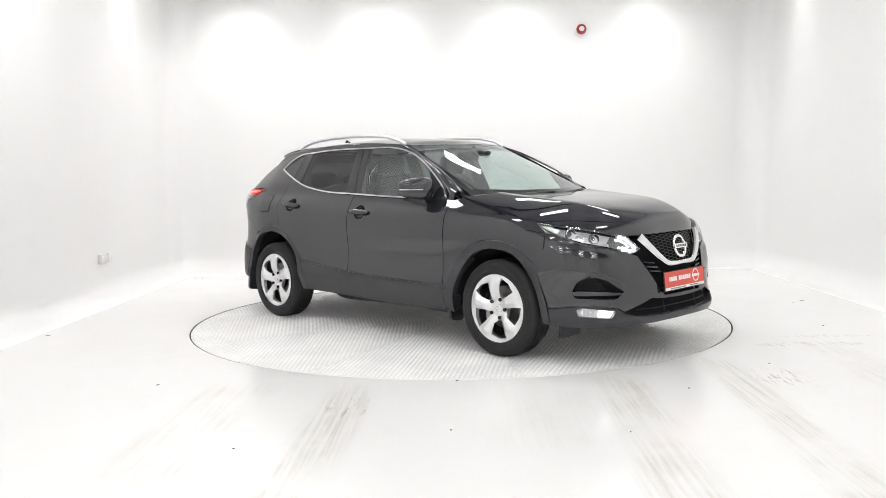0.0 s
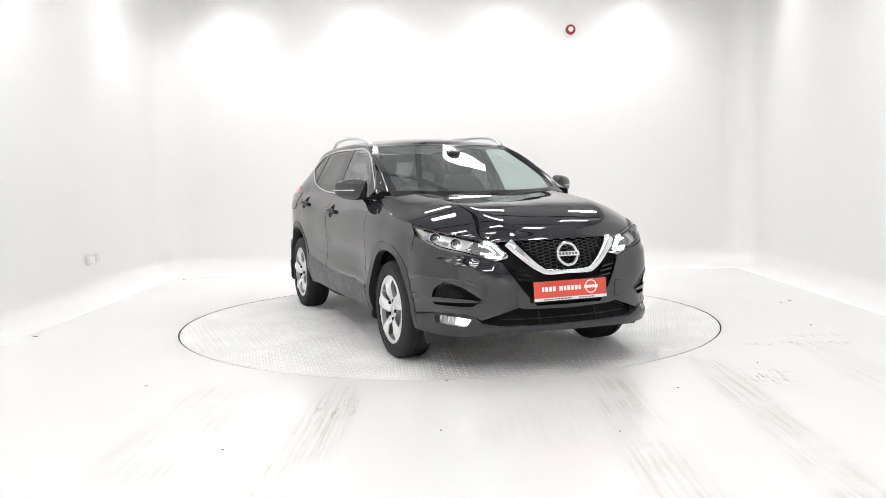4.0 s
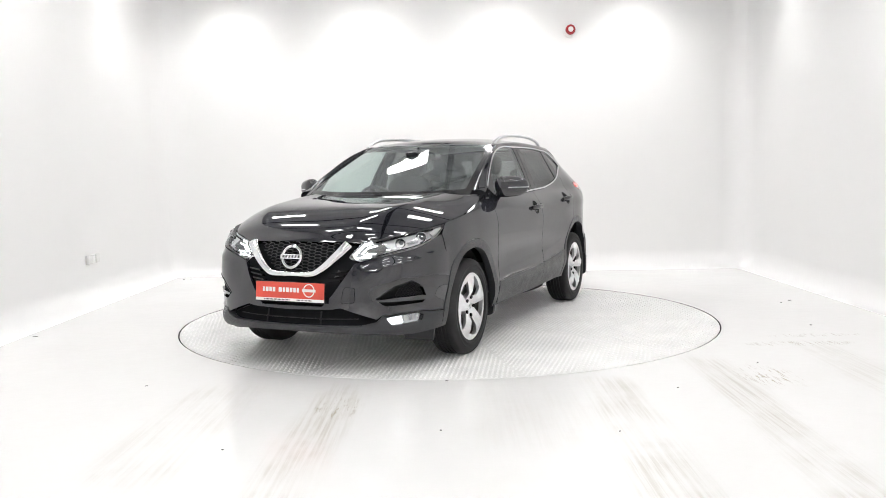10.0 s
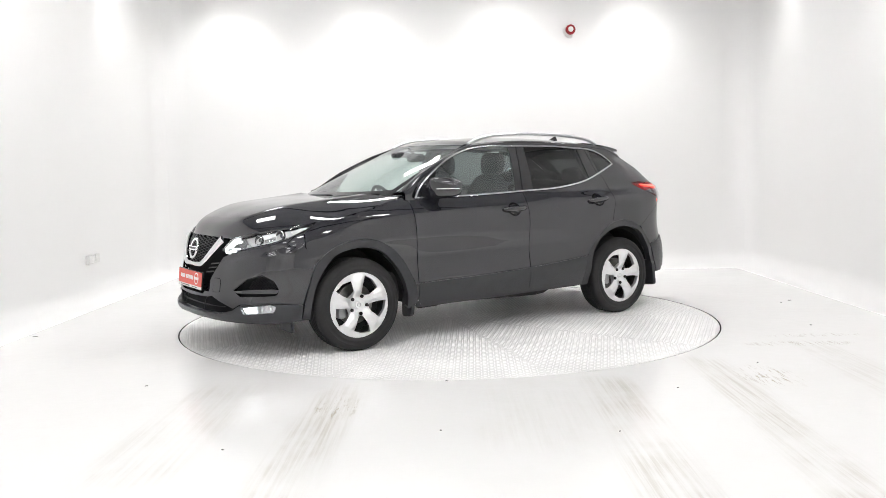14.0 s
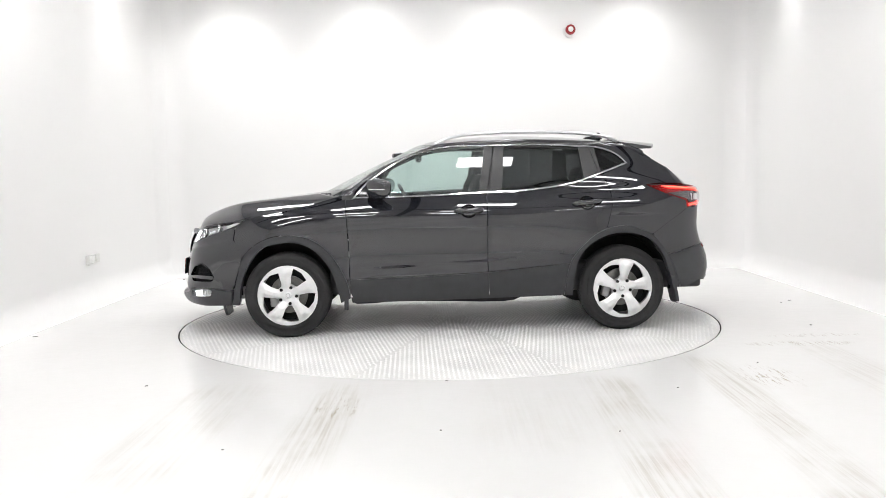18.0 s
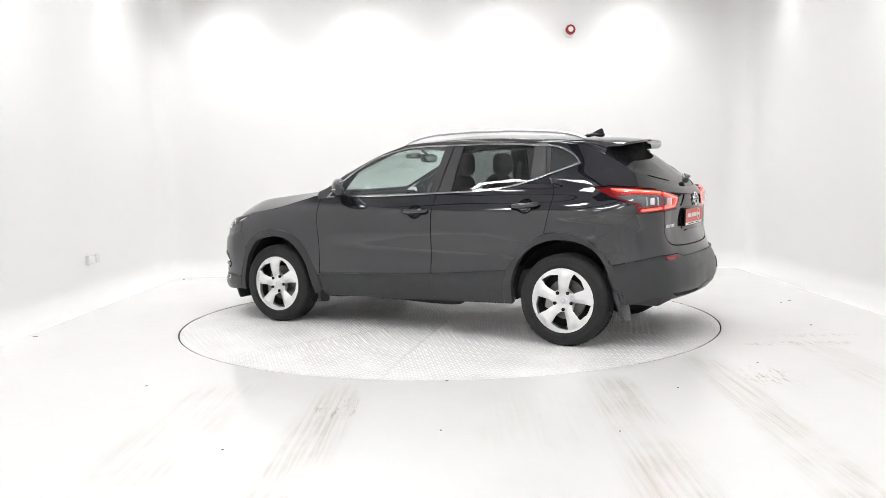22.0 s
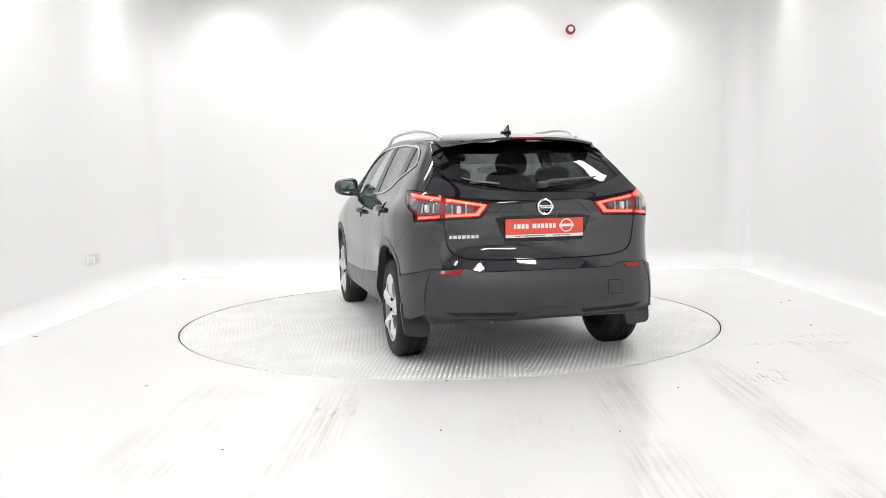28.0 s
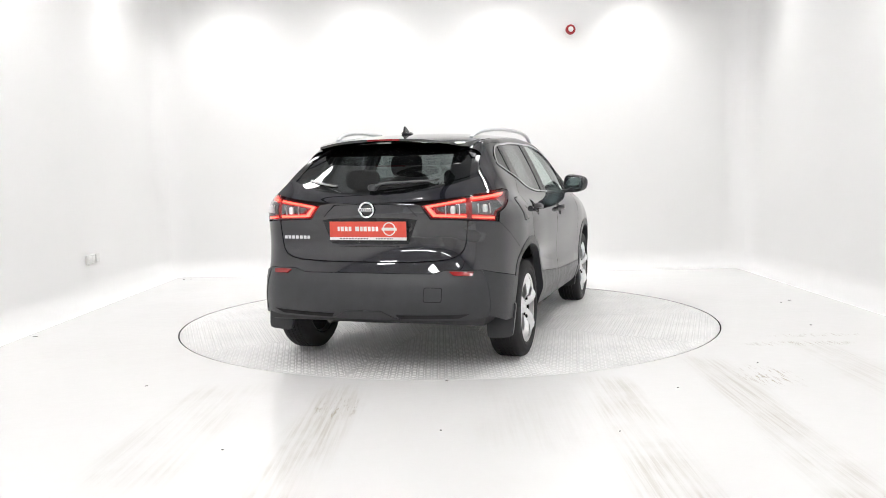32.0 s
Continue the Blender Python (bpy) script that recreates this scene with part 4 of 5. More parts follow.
        rows.append(r * [1, sg, 1])
    rows.append((p1 - np.stack([0 * ridge, .012 + .3 * ridge, .012 * (ridge > .001)], 1)) * [1, sg, 1])
    k += 1
    v = np.array(rows).transpose(1, 0, 2).reshape(-1, 3)
    f = [[i * k + j, i * k + j + 1, (i + 1) * k + j + 1, (i + 1) * k + j] for i in range(len(p0) - 1) for j in range(k - 1)]
    if mirror:
        f = [g[::-1] for g in f]
    cut_at = int(np.sum(p0[:, 0] > .60))
    base = [g for g in f if min(g) < (cut_at - 1) * k]
    low = max(max(g) for g in base) + 1
    mesh_object("roof_side", v, [g for g in f if min(g) >= (cut_at - 1) * k], PAINT, car)
    mesh_object("pillar_base", v[:low], base, PAINT, car, "black cover at the foot of the windscreen pillar")
    # fuel flap on the right flank
    if mirror:
        edge = fillet([(4.19, 1.095), (4.34, 1.09), (4.31, .945), (4.165, .955)], .03)
        sheet("fuel_flap_joint", [[tuple(p) for p in shrink(edge, -.004)]], DARK, car, cell=.05, off=.0015, flange=0, gap=0, **opt)
        sheet("fuel_flap", [edge], PAINT, car, cell=.05, off=.0035, flange=.006, **opt)
    # door handles
    for d, s, z in ((d1, 2.925, .969), (d2, 3.86, 1.016)):
        p, n = side_surface(np.array([-s if mirror else s]), np.array([z]))
        c = Vector(p[0])
        bm = bmesh.new()
        pts = [c + Vector((.112 - .224 * t, sg * (.006 + .030 * min(1, 3.2 * min(t, 1 - t))**.7), .010 * (1 if s > 3.5 else .3) * (2 * t - 1) + .004)) for t in np.linspace(0, 1, 15)]
        tube(bm, pts, [.010, .015] + [.0175] * 11 + [.016, .011], 12, flat=1.15)
        part("door_handle", bm, PAINT, d, "black pull handle")
        aa, tt = np.meshgrid(np.linspace(0, 2 * math.pi, 25), np.linspace(0, 1, 8), indexing="ij")
        hs, hz = s + .063 * np.cos(aa) * np.cos(tt * 1.5), z - .003 + .053 * np.sin(aa) * np.cos(tt * 1.5)
        q, _ = side_surface(hs * (-1 if mirror else 1), hz, -.002 - .040 * np.sin(tt * 1.5))
        nb = 8
        fc = [[i * nb + j, i * nb + j + 1, (i + 1) * nb + j + 1, (i + 1) * nb + j] for i in range(24) for j in range(nb - 1)]
        mesh_object("handle_recess", q.reshape(-1, 3), fc, GLOSSBLACK, d)


def clip_between(poly, lo_bot, lo_top, hi_bot, hi_top):
    """An outline cut by two slanting lines s(z), given at z 1.09 and 1.48."""
    def cut(pl, b, t, keep_more):
        f = lambda p: (p[0] - (b + (t - b) * (p[1] - 1.09) / .39)) * (1 if keep_more else -1)
        out = []
        for i, p in enumerate(pl):
            q = pl[i - 1]
            fp, fq = f(p), f(q)
            if (fp >= 0) != (fq >= 0):
                k = fq / (fq - fp)
                out.append((q[0] + (p[0] - q[0]) * k, q[1] + (p[1] - q[1]) * k))
            if fp >= 0:
                out.append(p)
        return out
    return cut(cut(poly, lo_bot, lo_top, True), hi_bot, hi_top, False)


for side in (False, True):
    flank(side)

# bonnet, windscreen, roof
grid_sheet("bonnet", top_surface, np.concatenate([[.0], np.linspace(.02, 5.0, 50)]), np.linspace(-.995, .995, 41), PAINT, car)
grid_sheet("bonnet_edge", lambda a, b, off=0: top_surface(a * 0 + .0, b, -a), np.array([0, .012, .03]), np.linspace(-.995, .995, 41), PAINT, bpy.data.objects["bonnet"])
for sg in (1, -1):
    grid_sheet("bonnet_edge", lambda a, b, off=0: top_surface(b, a * 0 + sg * .995, -a), np.array([0, .012, .04]), np.linspace(.02, 5.0, 50), PAINT, bpy.data.objects["bonnet"])
grid_sheet("cowl", top_surface, np.linspace(6.0, 6.22, 5), np.linspace(-.97, .97, 31), MESHBLACK, car, "black plastic scuttle panel under the windscreen", off=-.012)
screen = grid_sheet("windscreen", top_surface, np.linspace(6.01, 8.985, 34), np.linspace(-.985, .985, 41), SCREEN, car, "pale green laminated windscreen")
screen.visible_shadow = False
grid_sheet("windscreen_band", top_surface, np.linspace(8.93, 8.985, 3), np.linspace(-.985, .985, 31), GLOSSBLACK, screen, "black printed band along the top", off=-.004)
grid_sheet("windscreen_band", top_surface, np.linspace(6.01, 6.30, 6), np.linspace(-.985, .985, 41), GLOSSBLACK, screen, "black printed band along the foot", off=.002)
for w0, w1 in ((-.99, -.925), (.925, .99)):
    grid_sheet("windscreen_edge", top_surface, np.linspace(6.01, 8.985, 30), np.linspace(w0, w1, 3), GLOSSBLACK, screen, off=.003)
grid_sheet("roof", top_surface, np.linspace(9.012, 13.0, 40), np.linspace(-1, 1, 41), PAINT, car)
grid_sheet("headliner", top_surface, np.linspace(9.05, 13.0, 20), np.linspace(-.97, .97, 15), LINER, car, "light grey roof lining", off=-.035)

# front bumper and nose
def thick(line, w):
    """A narrow closed outline along an open line, of the width w."""
    p = np.array(line, float)
    d = np.gradient(p, axis=0)
    n = np.stack([-d[:, 1], d[:, 0]], 1) / (np.linalg.norm(d, axis=1, keepdims=True) + 1e-9)
    return [tuple(q) for q in p + n * w / 2] + [tuple(q) for q in (p - n * w / 2)[::-1]]


def on_nose(s, z, off):
    p, _ = side_surface(np.array([s]), np.array([z]), off)
    return Vector(p[0])


def sg_of(mirror):
    return -1 if mirror else 1


BUMPER = [(0, .408), (.30, .416), (.35, .425), (.40, .409), (.575, .352), (.62, .378), (.86, .392), (1.066, .373), (1.112, .507), (1.155, .638), (1.16, .69), (1.092, .775), (1.096, .868), (1.03, .855), (.85, .794), (.68, .762), (.50, .724), (.435, .705), (.30, .52), (.226, .437), (0, .437)]
INTAKE = [(.572, .481), (.689, .56), (.80, .592), (.874, .55), (.906, .486), (.89, .448), (.627, .438)]
bumper = sheet("front_bumper", [BUMPER, fillet(INTAKE, .02)], PAINT, car, cell=.04, both=True, gap=.0025, flange=.03)
sheet("bumper_valance", [[(0, .318), (.46, .318), (.575, .342), (.62, .376), (.86, .390), (1.066, .371), (1.055, .262), (.80, .25), (.5, .262), (.25, .275), (0, .278)],
                         fillet([(.630, .364), (.843, .3835), (.886, .370), (.868, .327), (.662, .317)], .012)], TRIM, car, "satin black lower bumper lip", cell=.04, both=True, gap=.001, flange=.05, off=.006)
sheet("lower_intake", [[(0, .418), (.35, .432), (.40, .416), (.575, .358), (.62, .378), (.575, .335), (.46, .31), (0, .31)]], PIT, car, "black lower air intake", off=-.05, flange=0, both=True, gap=0)
for mirror in (False, True):
    sheet("intake_slat", [[(.0, .362), (.46, .362), (.46, .368), (0, .368)]], MESHBLACK, car, off=-.035, flange=.02, cell=.1, mirror=mirror, gap=0)
    sheet("intake_rib", [[(.20, .318), (.208, .318), (.208, .41), (.20, .41)]], MESHBLACK, car, off=-.04, flange=.02, mirror=mirror, gap=0)
    pocket = sheet("side_intake", [INTAKE], PIT, car, "black side air intake pocket", off=-.035, flange=0, mirror=mirror, gap=-.008)
    bm = bmesh.new()
    for i in range(9):
        for j in range(5):
            s, z = .705 + .022 * i + (.011 if j % 2 else 0), .500 + .018 * j
            if s < .905 - (z - .49) * .75 and s > .69 + (z - .50) * .95:
                for u, w in (((-.011, 0), (0, .009)), ((0, .009), (.011, 0)), ((-.011, 0), (0, -.009)), ((0, -.009), (.011, 0))):
                    tube(bm, [on_nose(sg_of(mirror) * (s + u[0]), z + u[1], -.022), on_nose(sg_of(mirror) * (s + w[0]), z + w[1], -.022)], .0022, 4)
    part("intake_mesh", bm, MESHBLACK, pocket, "fine black plastic mesh", smooth=False)
    sheet("intake_blade", [[(.580, .476), (.70, .488), (.86, .494), (.908, .488), (.893, .462), (.70, .464), (.60, .462)]], PAINT, pocket, off=.004, flange=.035, mirror=mirror, gap=0)
    sheet("intake_frame", [thick([(.572, .481), (.689, .558), (.80, .589), (.870, .548)], .008)], GLOSSBLACK, pocket, off=.003, flange=.02, mirror=mirror, gap=0)
    # fog lamp
    fl = sheet("fog_lamp", [fillet([(.634, .362), (.842, .381), (.882, .369), (.866, .330), (.664, .320)], .012)], SATIN, car, "clear fog lamp in the lower bumper", off=-.03, flange=0, mirror=mirror, gap=0)
    sheet("fog_lens", [fillet([(.634, .362), (.842, .381), (.882, .369), (.866, .330), (.664, .320)], .012)], CLEAR, fl, off=.002, flange=.03, mirror=mirror, gap=0).visible_shadow = False
    for k in range(4):
        s = .756 + .028 * k
        sheet("fog_reflector", [[(s, .336 + .002 * k), (s + .014, .337 + .002 * k), (s + .012, .372 + .002 * k), (s - .002, .370 + .002 * k)]], CHROME if k % 2 else WHITEPLASTIC, fl, off=-.016, flange=.008, mirror=mirror, gap=0)
    sheet("fog_strip", [[(.642, .358), (.735, .369), (.742, .328), (.672, .322)]], DAYLED, fl, "white lit strip", off=-.02, flange=0, mirror=mirror, gap=0)

# towing eye cover in the front bumper
edge = fillet([(.372, .556), (.442, .552), (.436, .462), (.352, .458)], .014)
sheet("towing_cover_joint", [[tuple(p) for p in shrink(edge, -.003)]], DARK, bumper, off=.0008, flange=0, gap=0)
sheet("towing_cover", [edge], PAINT, bumper, off=.0022, flange=.004, gap=0)

# grille
grille = sheet("grille", [[(0, .432), (.232, .432), (.31, .52), (.455, .71), (.40, .745), (.49, .84), (.30, .848), (0, .85)]], PIT, car, "black honeycomb grille", off=-.045, flange=0, both=True, gap=-.01)
bm = bmesh.new()


cw, ch = .058, .0205
for i in range(-12, 13):
    for j in range(12):
        s, z = i * cw * .75, .628 + ch * (j + (.5 if i % 2 else 0))
        if abs(s) > .125 + (z - .628) * .95 or z > .836:
            continue
        a, b, c, d = (s - cw * .25, z + ch * .5), (s + cw * .25, z + ch * .5), (s + cw * .5, z), (s + cw * .25, z - ch * .5)
        for u, w in ((a, b), (b, c), (c, d)):
            tube(bm, [on_nose(*u, -.014), on_nose(*w, -.014)], .0034, 6, flat=.9)
part("grille_mesh", bm, SATINBLACK, grille)
for mirror in (False, True):
    for i in range(3):
        z = .585 + .03 * i
        a = .232 + .024 * i
        sheet("grille_slat", [[(a, z), (a + .105, z + .012), (a + .112, z + .022), (a + .008, z + .012)]], GLOSSBLACK, grille, off=-.008, flange=.03, mirror=mirror, gap=0)
bm = bmesh.new()
for j in range(3):
    tube(bm, [on_nose(s, .40 + .026 * j + .043, -.02) for s in np.linspace(-.22, .22, 9)], .004, 6)
part("grille_bar", bm, GLOSSBLACK, grille)
half = [(.390, .822), (.31, .748), (.198, .658), (.170, .642), (.135, .6355), (.08, .634), (0, .634)]
line = [tuple(p) for p in curve_points(half, 5)]
line = line + [(-u, v) for u, v in line[::-1][1:]]
bm = bmesh.new()
k = len(line)
rad = [.013 + .021 * min(1, abs(2 * i / (k - 1) - 1)**1.1) for i in range(k)]
tube(bm, [on_nose(u, v, .010) for u, v in line], rad, 14, flat=.62, up=(1, 0, .25))
part("grille_trim", bm, CHROME, car, "broad V-shaped chrome grille bar")


def badge(name, parent, s, z, r, off, label):
    """A round emblem: a ring with a plain bar across it."""
    p, n = side_surface(np.array([s]), np.array([z]), off)
    m = Matrix.Translation(p[0]) @ Vector(n[0]).to_track_quat("Z", "Y").to_matrix().to_4x4()
    bm = bmesh.new()
    prof = [(r * .74, 0), (r * .76, .006), (r * .87, .010), (r * .98, .006), (r, 0)]
    lathe(bm, prof, 40, "Z")
    box(bm, (0, 0, .009), (r * 2.06, r * .40, .010), .003)
    bmesh.ops.transform(bm, matrix=m, verts=bm.verts)
    b = part(name, bm, CHROME, car, label)
    bm = bmesh.new()
    for i in range(6):
        box(bm, ((i - 2.5) * r * .29, 0, .0148), (r * .17, r * .2, .001))
    bmesh.ops.transform(bm, matrix=m, verts=bm.verts)
    part("badge_lettering", bm, GREYPRINT, b, smooth=False)


badge("badge", grille, 0, .742, .080, .012, "round chrome badge with a plain cross bar")


def number_plate(parent, corners, z0, z1, off, back):
    """A red dealer plate with pale bars for its print, and a narrow white foot."""
    s = corners
    p, n = side_surface(np.array([s]), np.array([(z0 + z1) / 2]), off)
    q = Vector(n[0])
    q.z = .10 if not back else -.02
    m = Matrix.Translation(p[0]) @ q.normalized().to_track_quat("Z", "Y").to_matrix().to_4x4()
    w, h = .522, z1 - z0
    bm = bmesh.new()
    box(bm, (0, 0, -.004), (w + .012, h + .012, .012), .004)
    bmesh.ops.transform(bm, matrix=m, verts=bm.verts)
    holder = part("number_plate", bm, GLOSSBLACK, parent, "orange red dealer plate with white print in a black holder")
    def slab(nm, x, y, sx, sy, mat, z=.004, bev=.0):
        bm = bmesh.new()
        box(bm, (x, y, z), (sx, sy, .0016), bev)
        bmesh.ops.transform(bm, matrix=m, verts=bm.verts)
        return part(nm, bm, mat, holder, smooth=False)
    foot = .019
    slab("plate_board", 0, foot / 2, w, h - foot, REDBOARD, .003)
    slab("plate_foot", 0, -h / 2 + foot / 2, w, foot, WHITEPRINT, .003)
    y = .012
    widths = (.014, .021, .019, .019, 0, .026, .016, .021, .019, .019, .017)
    x = -.205
    for k in widths:
        if k:
            slab("plate_bar", x + k / 2, y, k, .029, WHITEPRINT, .0046)
        x += (k or .012) + .0075
    bm = bmesh.new()
    lathe(bm, [(.036, .0036), (.036, .0052), (.043, .0052), (.043, .0036)], 32, "Z", (.147, y, 0))
    box(bm, (.147, y, .0050), (.100, .018, .0012))
    bmesh.ops.transform(bm, matrix=m, verts=bm.verts)
    part("plate_emblem", bm, WHITEPRINT, holder, smooth=False)
    bm = bmesh.new()
    for x0, n0, k0 in ((-.19, 19, .0105), (.06, 11, .0105)):
        for i in range(n0):
            box(bm, (x0 + i * k0, -h / 2 + foot / 2, .0042), (.007, .008, .0006))
    bmesh.ops.transform(bm, matrix=m, verts=bm.verts)
    tagged(part("plate_small_print", bm, GREYPRINT, holder, smooth=False), kind="stuff")


number_plate(car, 0, .461, .583, .015, False)

# headlamps
for mirror in (False, True):
    sg = -1 if mirror else 1
    outline = [tuple(p) for p in fillet(LAMP, .02)]
    hl = sheet("headlamp", [outline], LAMPWELL, car, "clear headlamp with a lit white running light", off=-.034, flange=0, mirror=mirror, gap=-.01, cell=.03)
    sheet("headlamp_lens", [outline], CLEAR, hl, off=.001, flange=.008, mirror=mirror, gap=.002, cell=.03).visible_shadow = False
    sheet("headlamp_wall", [outline, [tuple(p) for p in shrink(outline, .004)]], GREYPRINT, hl, off=-.003, flange=.035, mirror=mirror, gap=.002, cell=.03)
    for s, z, r in ((.905, .853, .0285), (.745, .822, .027)):
        p, n = side_surface(np.array([sg * s]), np.array([z]))
        m = Matrix.Translation(Vector(p[0]) + Vector((-.030, -sg * .014, 0))) @ Vector((.93, sg * .34, .12)).to_track_quat("Z", "Y").to_matrix().to_4x4()
        bm = bmesh.new()
        lathe(bm, [(r * 1.28, -.012), (r * 1.22, .006), (r * 1.05, .008), (r * .92, -.002), (r * .8, -.014), (r * .5, -.024), (0.001, -.028)], 28, "Z")
        bmesh.ops.transform(bm, matrix=m, verts=bm.verts)
        part("projector_ring", bm, SMOKELENS, hl, "grey metallic projector bezel")
        bm = bmesh.new()
        lathe(bm, [(r * 1.16, .006), (r * 1.18, .011), (r * 1.26, .011), (r * 1.30, .002)], 28, "Z")
        bmesh.ops.transform(bm, matrix=m, verts=bm.verts)
        part("chrome_ring", bm, CHROME, hl)
        bm = bmesh.new()
        blob(bm, (0, 0, -.018), (r * 1.35, r * 1.35, .034), 2.0, 20, 10)
        bmesh.ops.transform(bm, matrix=m, verts=bm.verts)
        part("projector_lens", bm, GLASSBALL, hl, "clear glass projector lens")
    sheet("lamp_bezel", [[(.400, .750), (.49, .832), (.60, .850), (.62, .842), (.66, .800), (.60, .745), (.50, .731)]], GREYPRINT, hl, "dark grey inner bezel", off=-.026, flange=.006, mirror=mirror, gap=0, cell=.03)
    led = [(.555, .838), (.500, .826), (.424, .757), (.440, .741), (.545, .748)]
    sheet("running_light", [thick(led, .0125)], DAYLED, hl, "lit white boomerang light strip", off=-.014, flange=.012, mirror=mirror, gap=0, cell=.03)
    led = [(.585, .822), (.525, .808), (.478, .768), (.50, .764), (.575, .768)]
    sheet("running_light", [thick(led, .0085)], DAYLED, hl, "lit white inner light strip", off=-.020, flange=.010, mirror=mirror, gap=0, cell=.03)
    sheet("lamp_blade", [[(.60, .792), (.67, .802), (.69, .79), (.61, .772)]], CHROME, hl, off=-.026, flange=.008, mirror=mirror, gap=0)
    sheet("lamp_blade", [[(.80, .838), (.885, .862), (.89, .838), (.81, .816)]], CHROME, hl, off=-.026, flange=.008, mirror=mirror, gap=0)
    sheet("lamp_strip", [[(1.02, .866), (1.145, .912), (1.09, .912), (1.005, .888)]], WHITEPLASTIC, hl, "pale indicator strip", off=-.016, flange=.01, mirror=mirror, gap=0)
    sheet("lamp_shelf", [thick([(.575, .842), (.72, .872), (.90, .897), (1.06, .912)], .008)], GLOSSBLACK, hl, off=-.02, flange=.012, mirror=mirror, gap=0)
    sheet("lamp_shelf", [thick([(.58, .752), (.68, .776), (.85, .808), (1.0, .852)], .007)], GLOSSBLACK, hl, off=-.02, flange=.012, mirror=mirror, gap=0)

# tailgate, rear lamps, rear bumper
E_ = S_END
tailgate = sheet("tailgate", [[(E_, 1.088), (5.30, 1.082), (5.238, 1.070), (5.168, .980), (4.928, .973), (4.921, .955), (4.935, .83), (4.95, .79), (4.98, .757), (5.03, .735), (5.10, .722), (5.268, .714), (E_, .712)]], PAINT, car, cell=.04, both=True, gap=.003)
# the painted edge round the rear window
grid_sheet("tailgate_edge", lambda a, b, off=0: tail_surface(3.0 + 1.0 * a, b * 1.0, off), np.linspace(0, 1.0, 8), np.linspace(-1, 1, 41), PAINT, tailgate)
for w0, w1 in ((-1, -.93), (.93, 1)):
    grid_sheet("tailgate_side", tail_surface, np.linspace(0, 3.0, 20), np.linspace(w0, w1, 5), GLOSSBLACK, tailgate)
rw = grid_sheet("rear_screen", tail_surface, np.linspace(0, 3.0, 24), np.linspace(-.935, .935, 41), PRIVACY, car, "dark tinted rear window", off=-.004)
rw.visible_shadow = False
for b0, b1, c0, c1 in ((2.82, 3.0, -.93, .93), (0, .78, -.93, .93), (.78, 2.82, -.93, -.74), (.78, 2.82, .74, .93)):
    grid_sheet("screen_band", tail_surface, np.linspace(b0, b1, 4), np.linspace(c0, c1, 31), GLOSSBLACK, rw, "black printed border of the rear window", off=-.007)
for mirror in (False, True):
    sg = -1 if mirror else 1
    tl = sheet("tail_lamp", [TAILLAMP], REDLENS, car, "lit red wraparound tail lamp", off=-.02, flange=0, mirror=mirror, gap=0, cell=.03)
    sheet("lamp_lens", [TAILLAMP], CLEAR, tl, off=.004, flange=.03, mirror=mirror, gap=.003, cell=.03).visible_shadow = False
    sheet("lamp_reflector", [[(4.53, 1.085), (4.72, 1.098), (4.892, 1.088), (4.892, 1.01), (4.73, 1.000), (4.71, 1.03)]], SMOKELENS, tl, "grey clear inner reflector", off=-.010, flange=.01, mirror=mirror, gap=0, cell=.03)
    sheet("lamp_reflector", [[(4.935, 1.085), (5.13, 1.050), (5.10, 1.022), (4.935, 1.012)]], SMOKELENS, tl, off=-.012, flange=.01, mirror=mirror, gap=0, cell=.03)
    bars = [[(4.49, 1.139), (4.60, 1.137), (4.893, 1.115), (4.893, 1.097), (4.72, 1.112), (4.55, 1.121)],
            [(4.720, .974), (4.891, .985), (4.891, .998), (4.725, .990)],
            [(4.932, 1.109), (5.208, 1.062), (5.150, .993), (4.932, .987), (4.932, 1.003), (5.128, 1.009), (5.170, 1.053), (4.932, 1.093)]]
    for outline in bars:
        bar = sheet("light_bar", [outline], REDLED, tl, "lit red bar", off=-.004, flange=.01, mirror=mirror, gap=0, cell=.03)
        sheet("light_core", [[tuple(p) for p in shrink(outline, .0036)]], REDCORE, bar, "bright orange core of the lit bar", off=-.0025, flange=0, mirror=mirror, gap=0, cell=.03)
    for s, z in ((4.80, 1.045), (5.02, 1.035)):
        p, n = side_surface(np.array([sg * s]), np.array([z]), -.006)
        bm = bmesh.new()
        blob(bm, p[0], (.03, .03, .05), 4, 16, 8)
        part("bulb", bm, SATIN, tl)
        for k in (-.045, .045):
            sheet("lamp_rib", [[(s + k, z - .030), (s + k + .006, z - .030), (s + k + .006, z + .030), (s + k, z + .030)]], LAMPWELL, tl, off=-.003, flange=.01, mirror=mirror, gap=0)
    # upper corner of the rear bumper
    sheet("reflector", [fillet([(4.895, .654), (5.05, .655), (5.02, .630), (4.91, .627)], .008)], REDLENS, car, "red rear reflector", off=.012, flange=.015, mirror=mirror, gap=0)
sheet("rear_bumper", [[(4.385, .762), (4.53, .86), (4.688, .957), (4.70, .957), (4.917, .971), (4.917, .955), (4.931, .828), (4.947, .786), (4.978, .753), (5.028, .731), (5.10, .718), (5.268, .710), (E_, .708), (E_, .648), (5.15, .646), (5.07, .668), (4.83, .664), (4.75, .645), (4.53, .606), (4.505, .598), (4.42, .716)]], PAINT, car, cell=.04, both=True, gap=.0007)
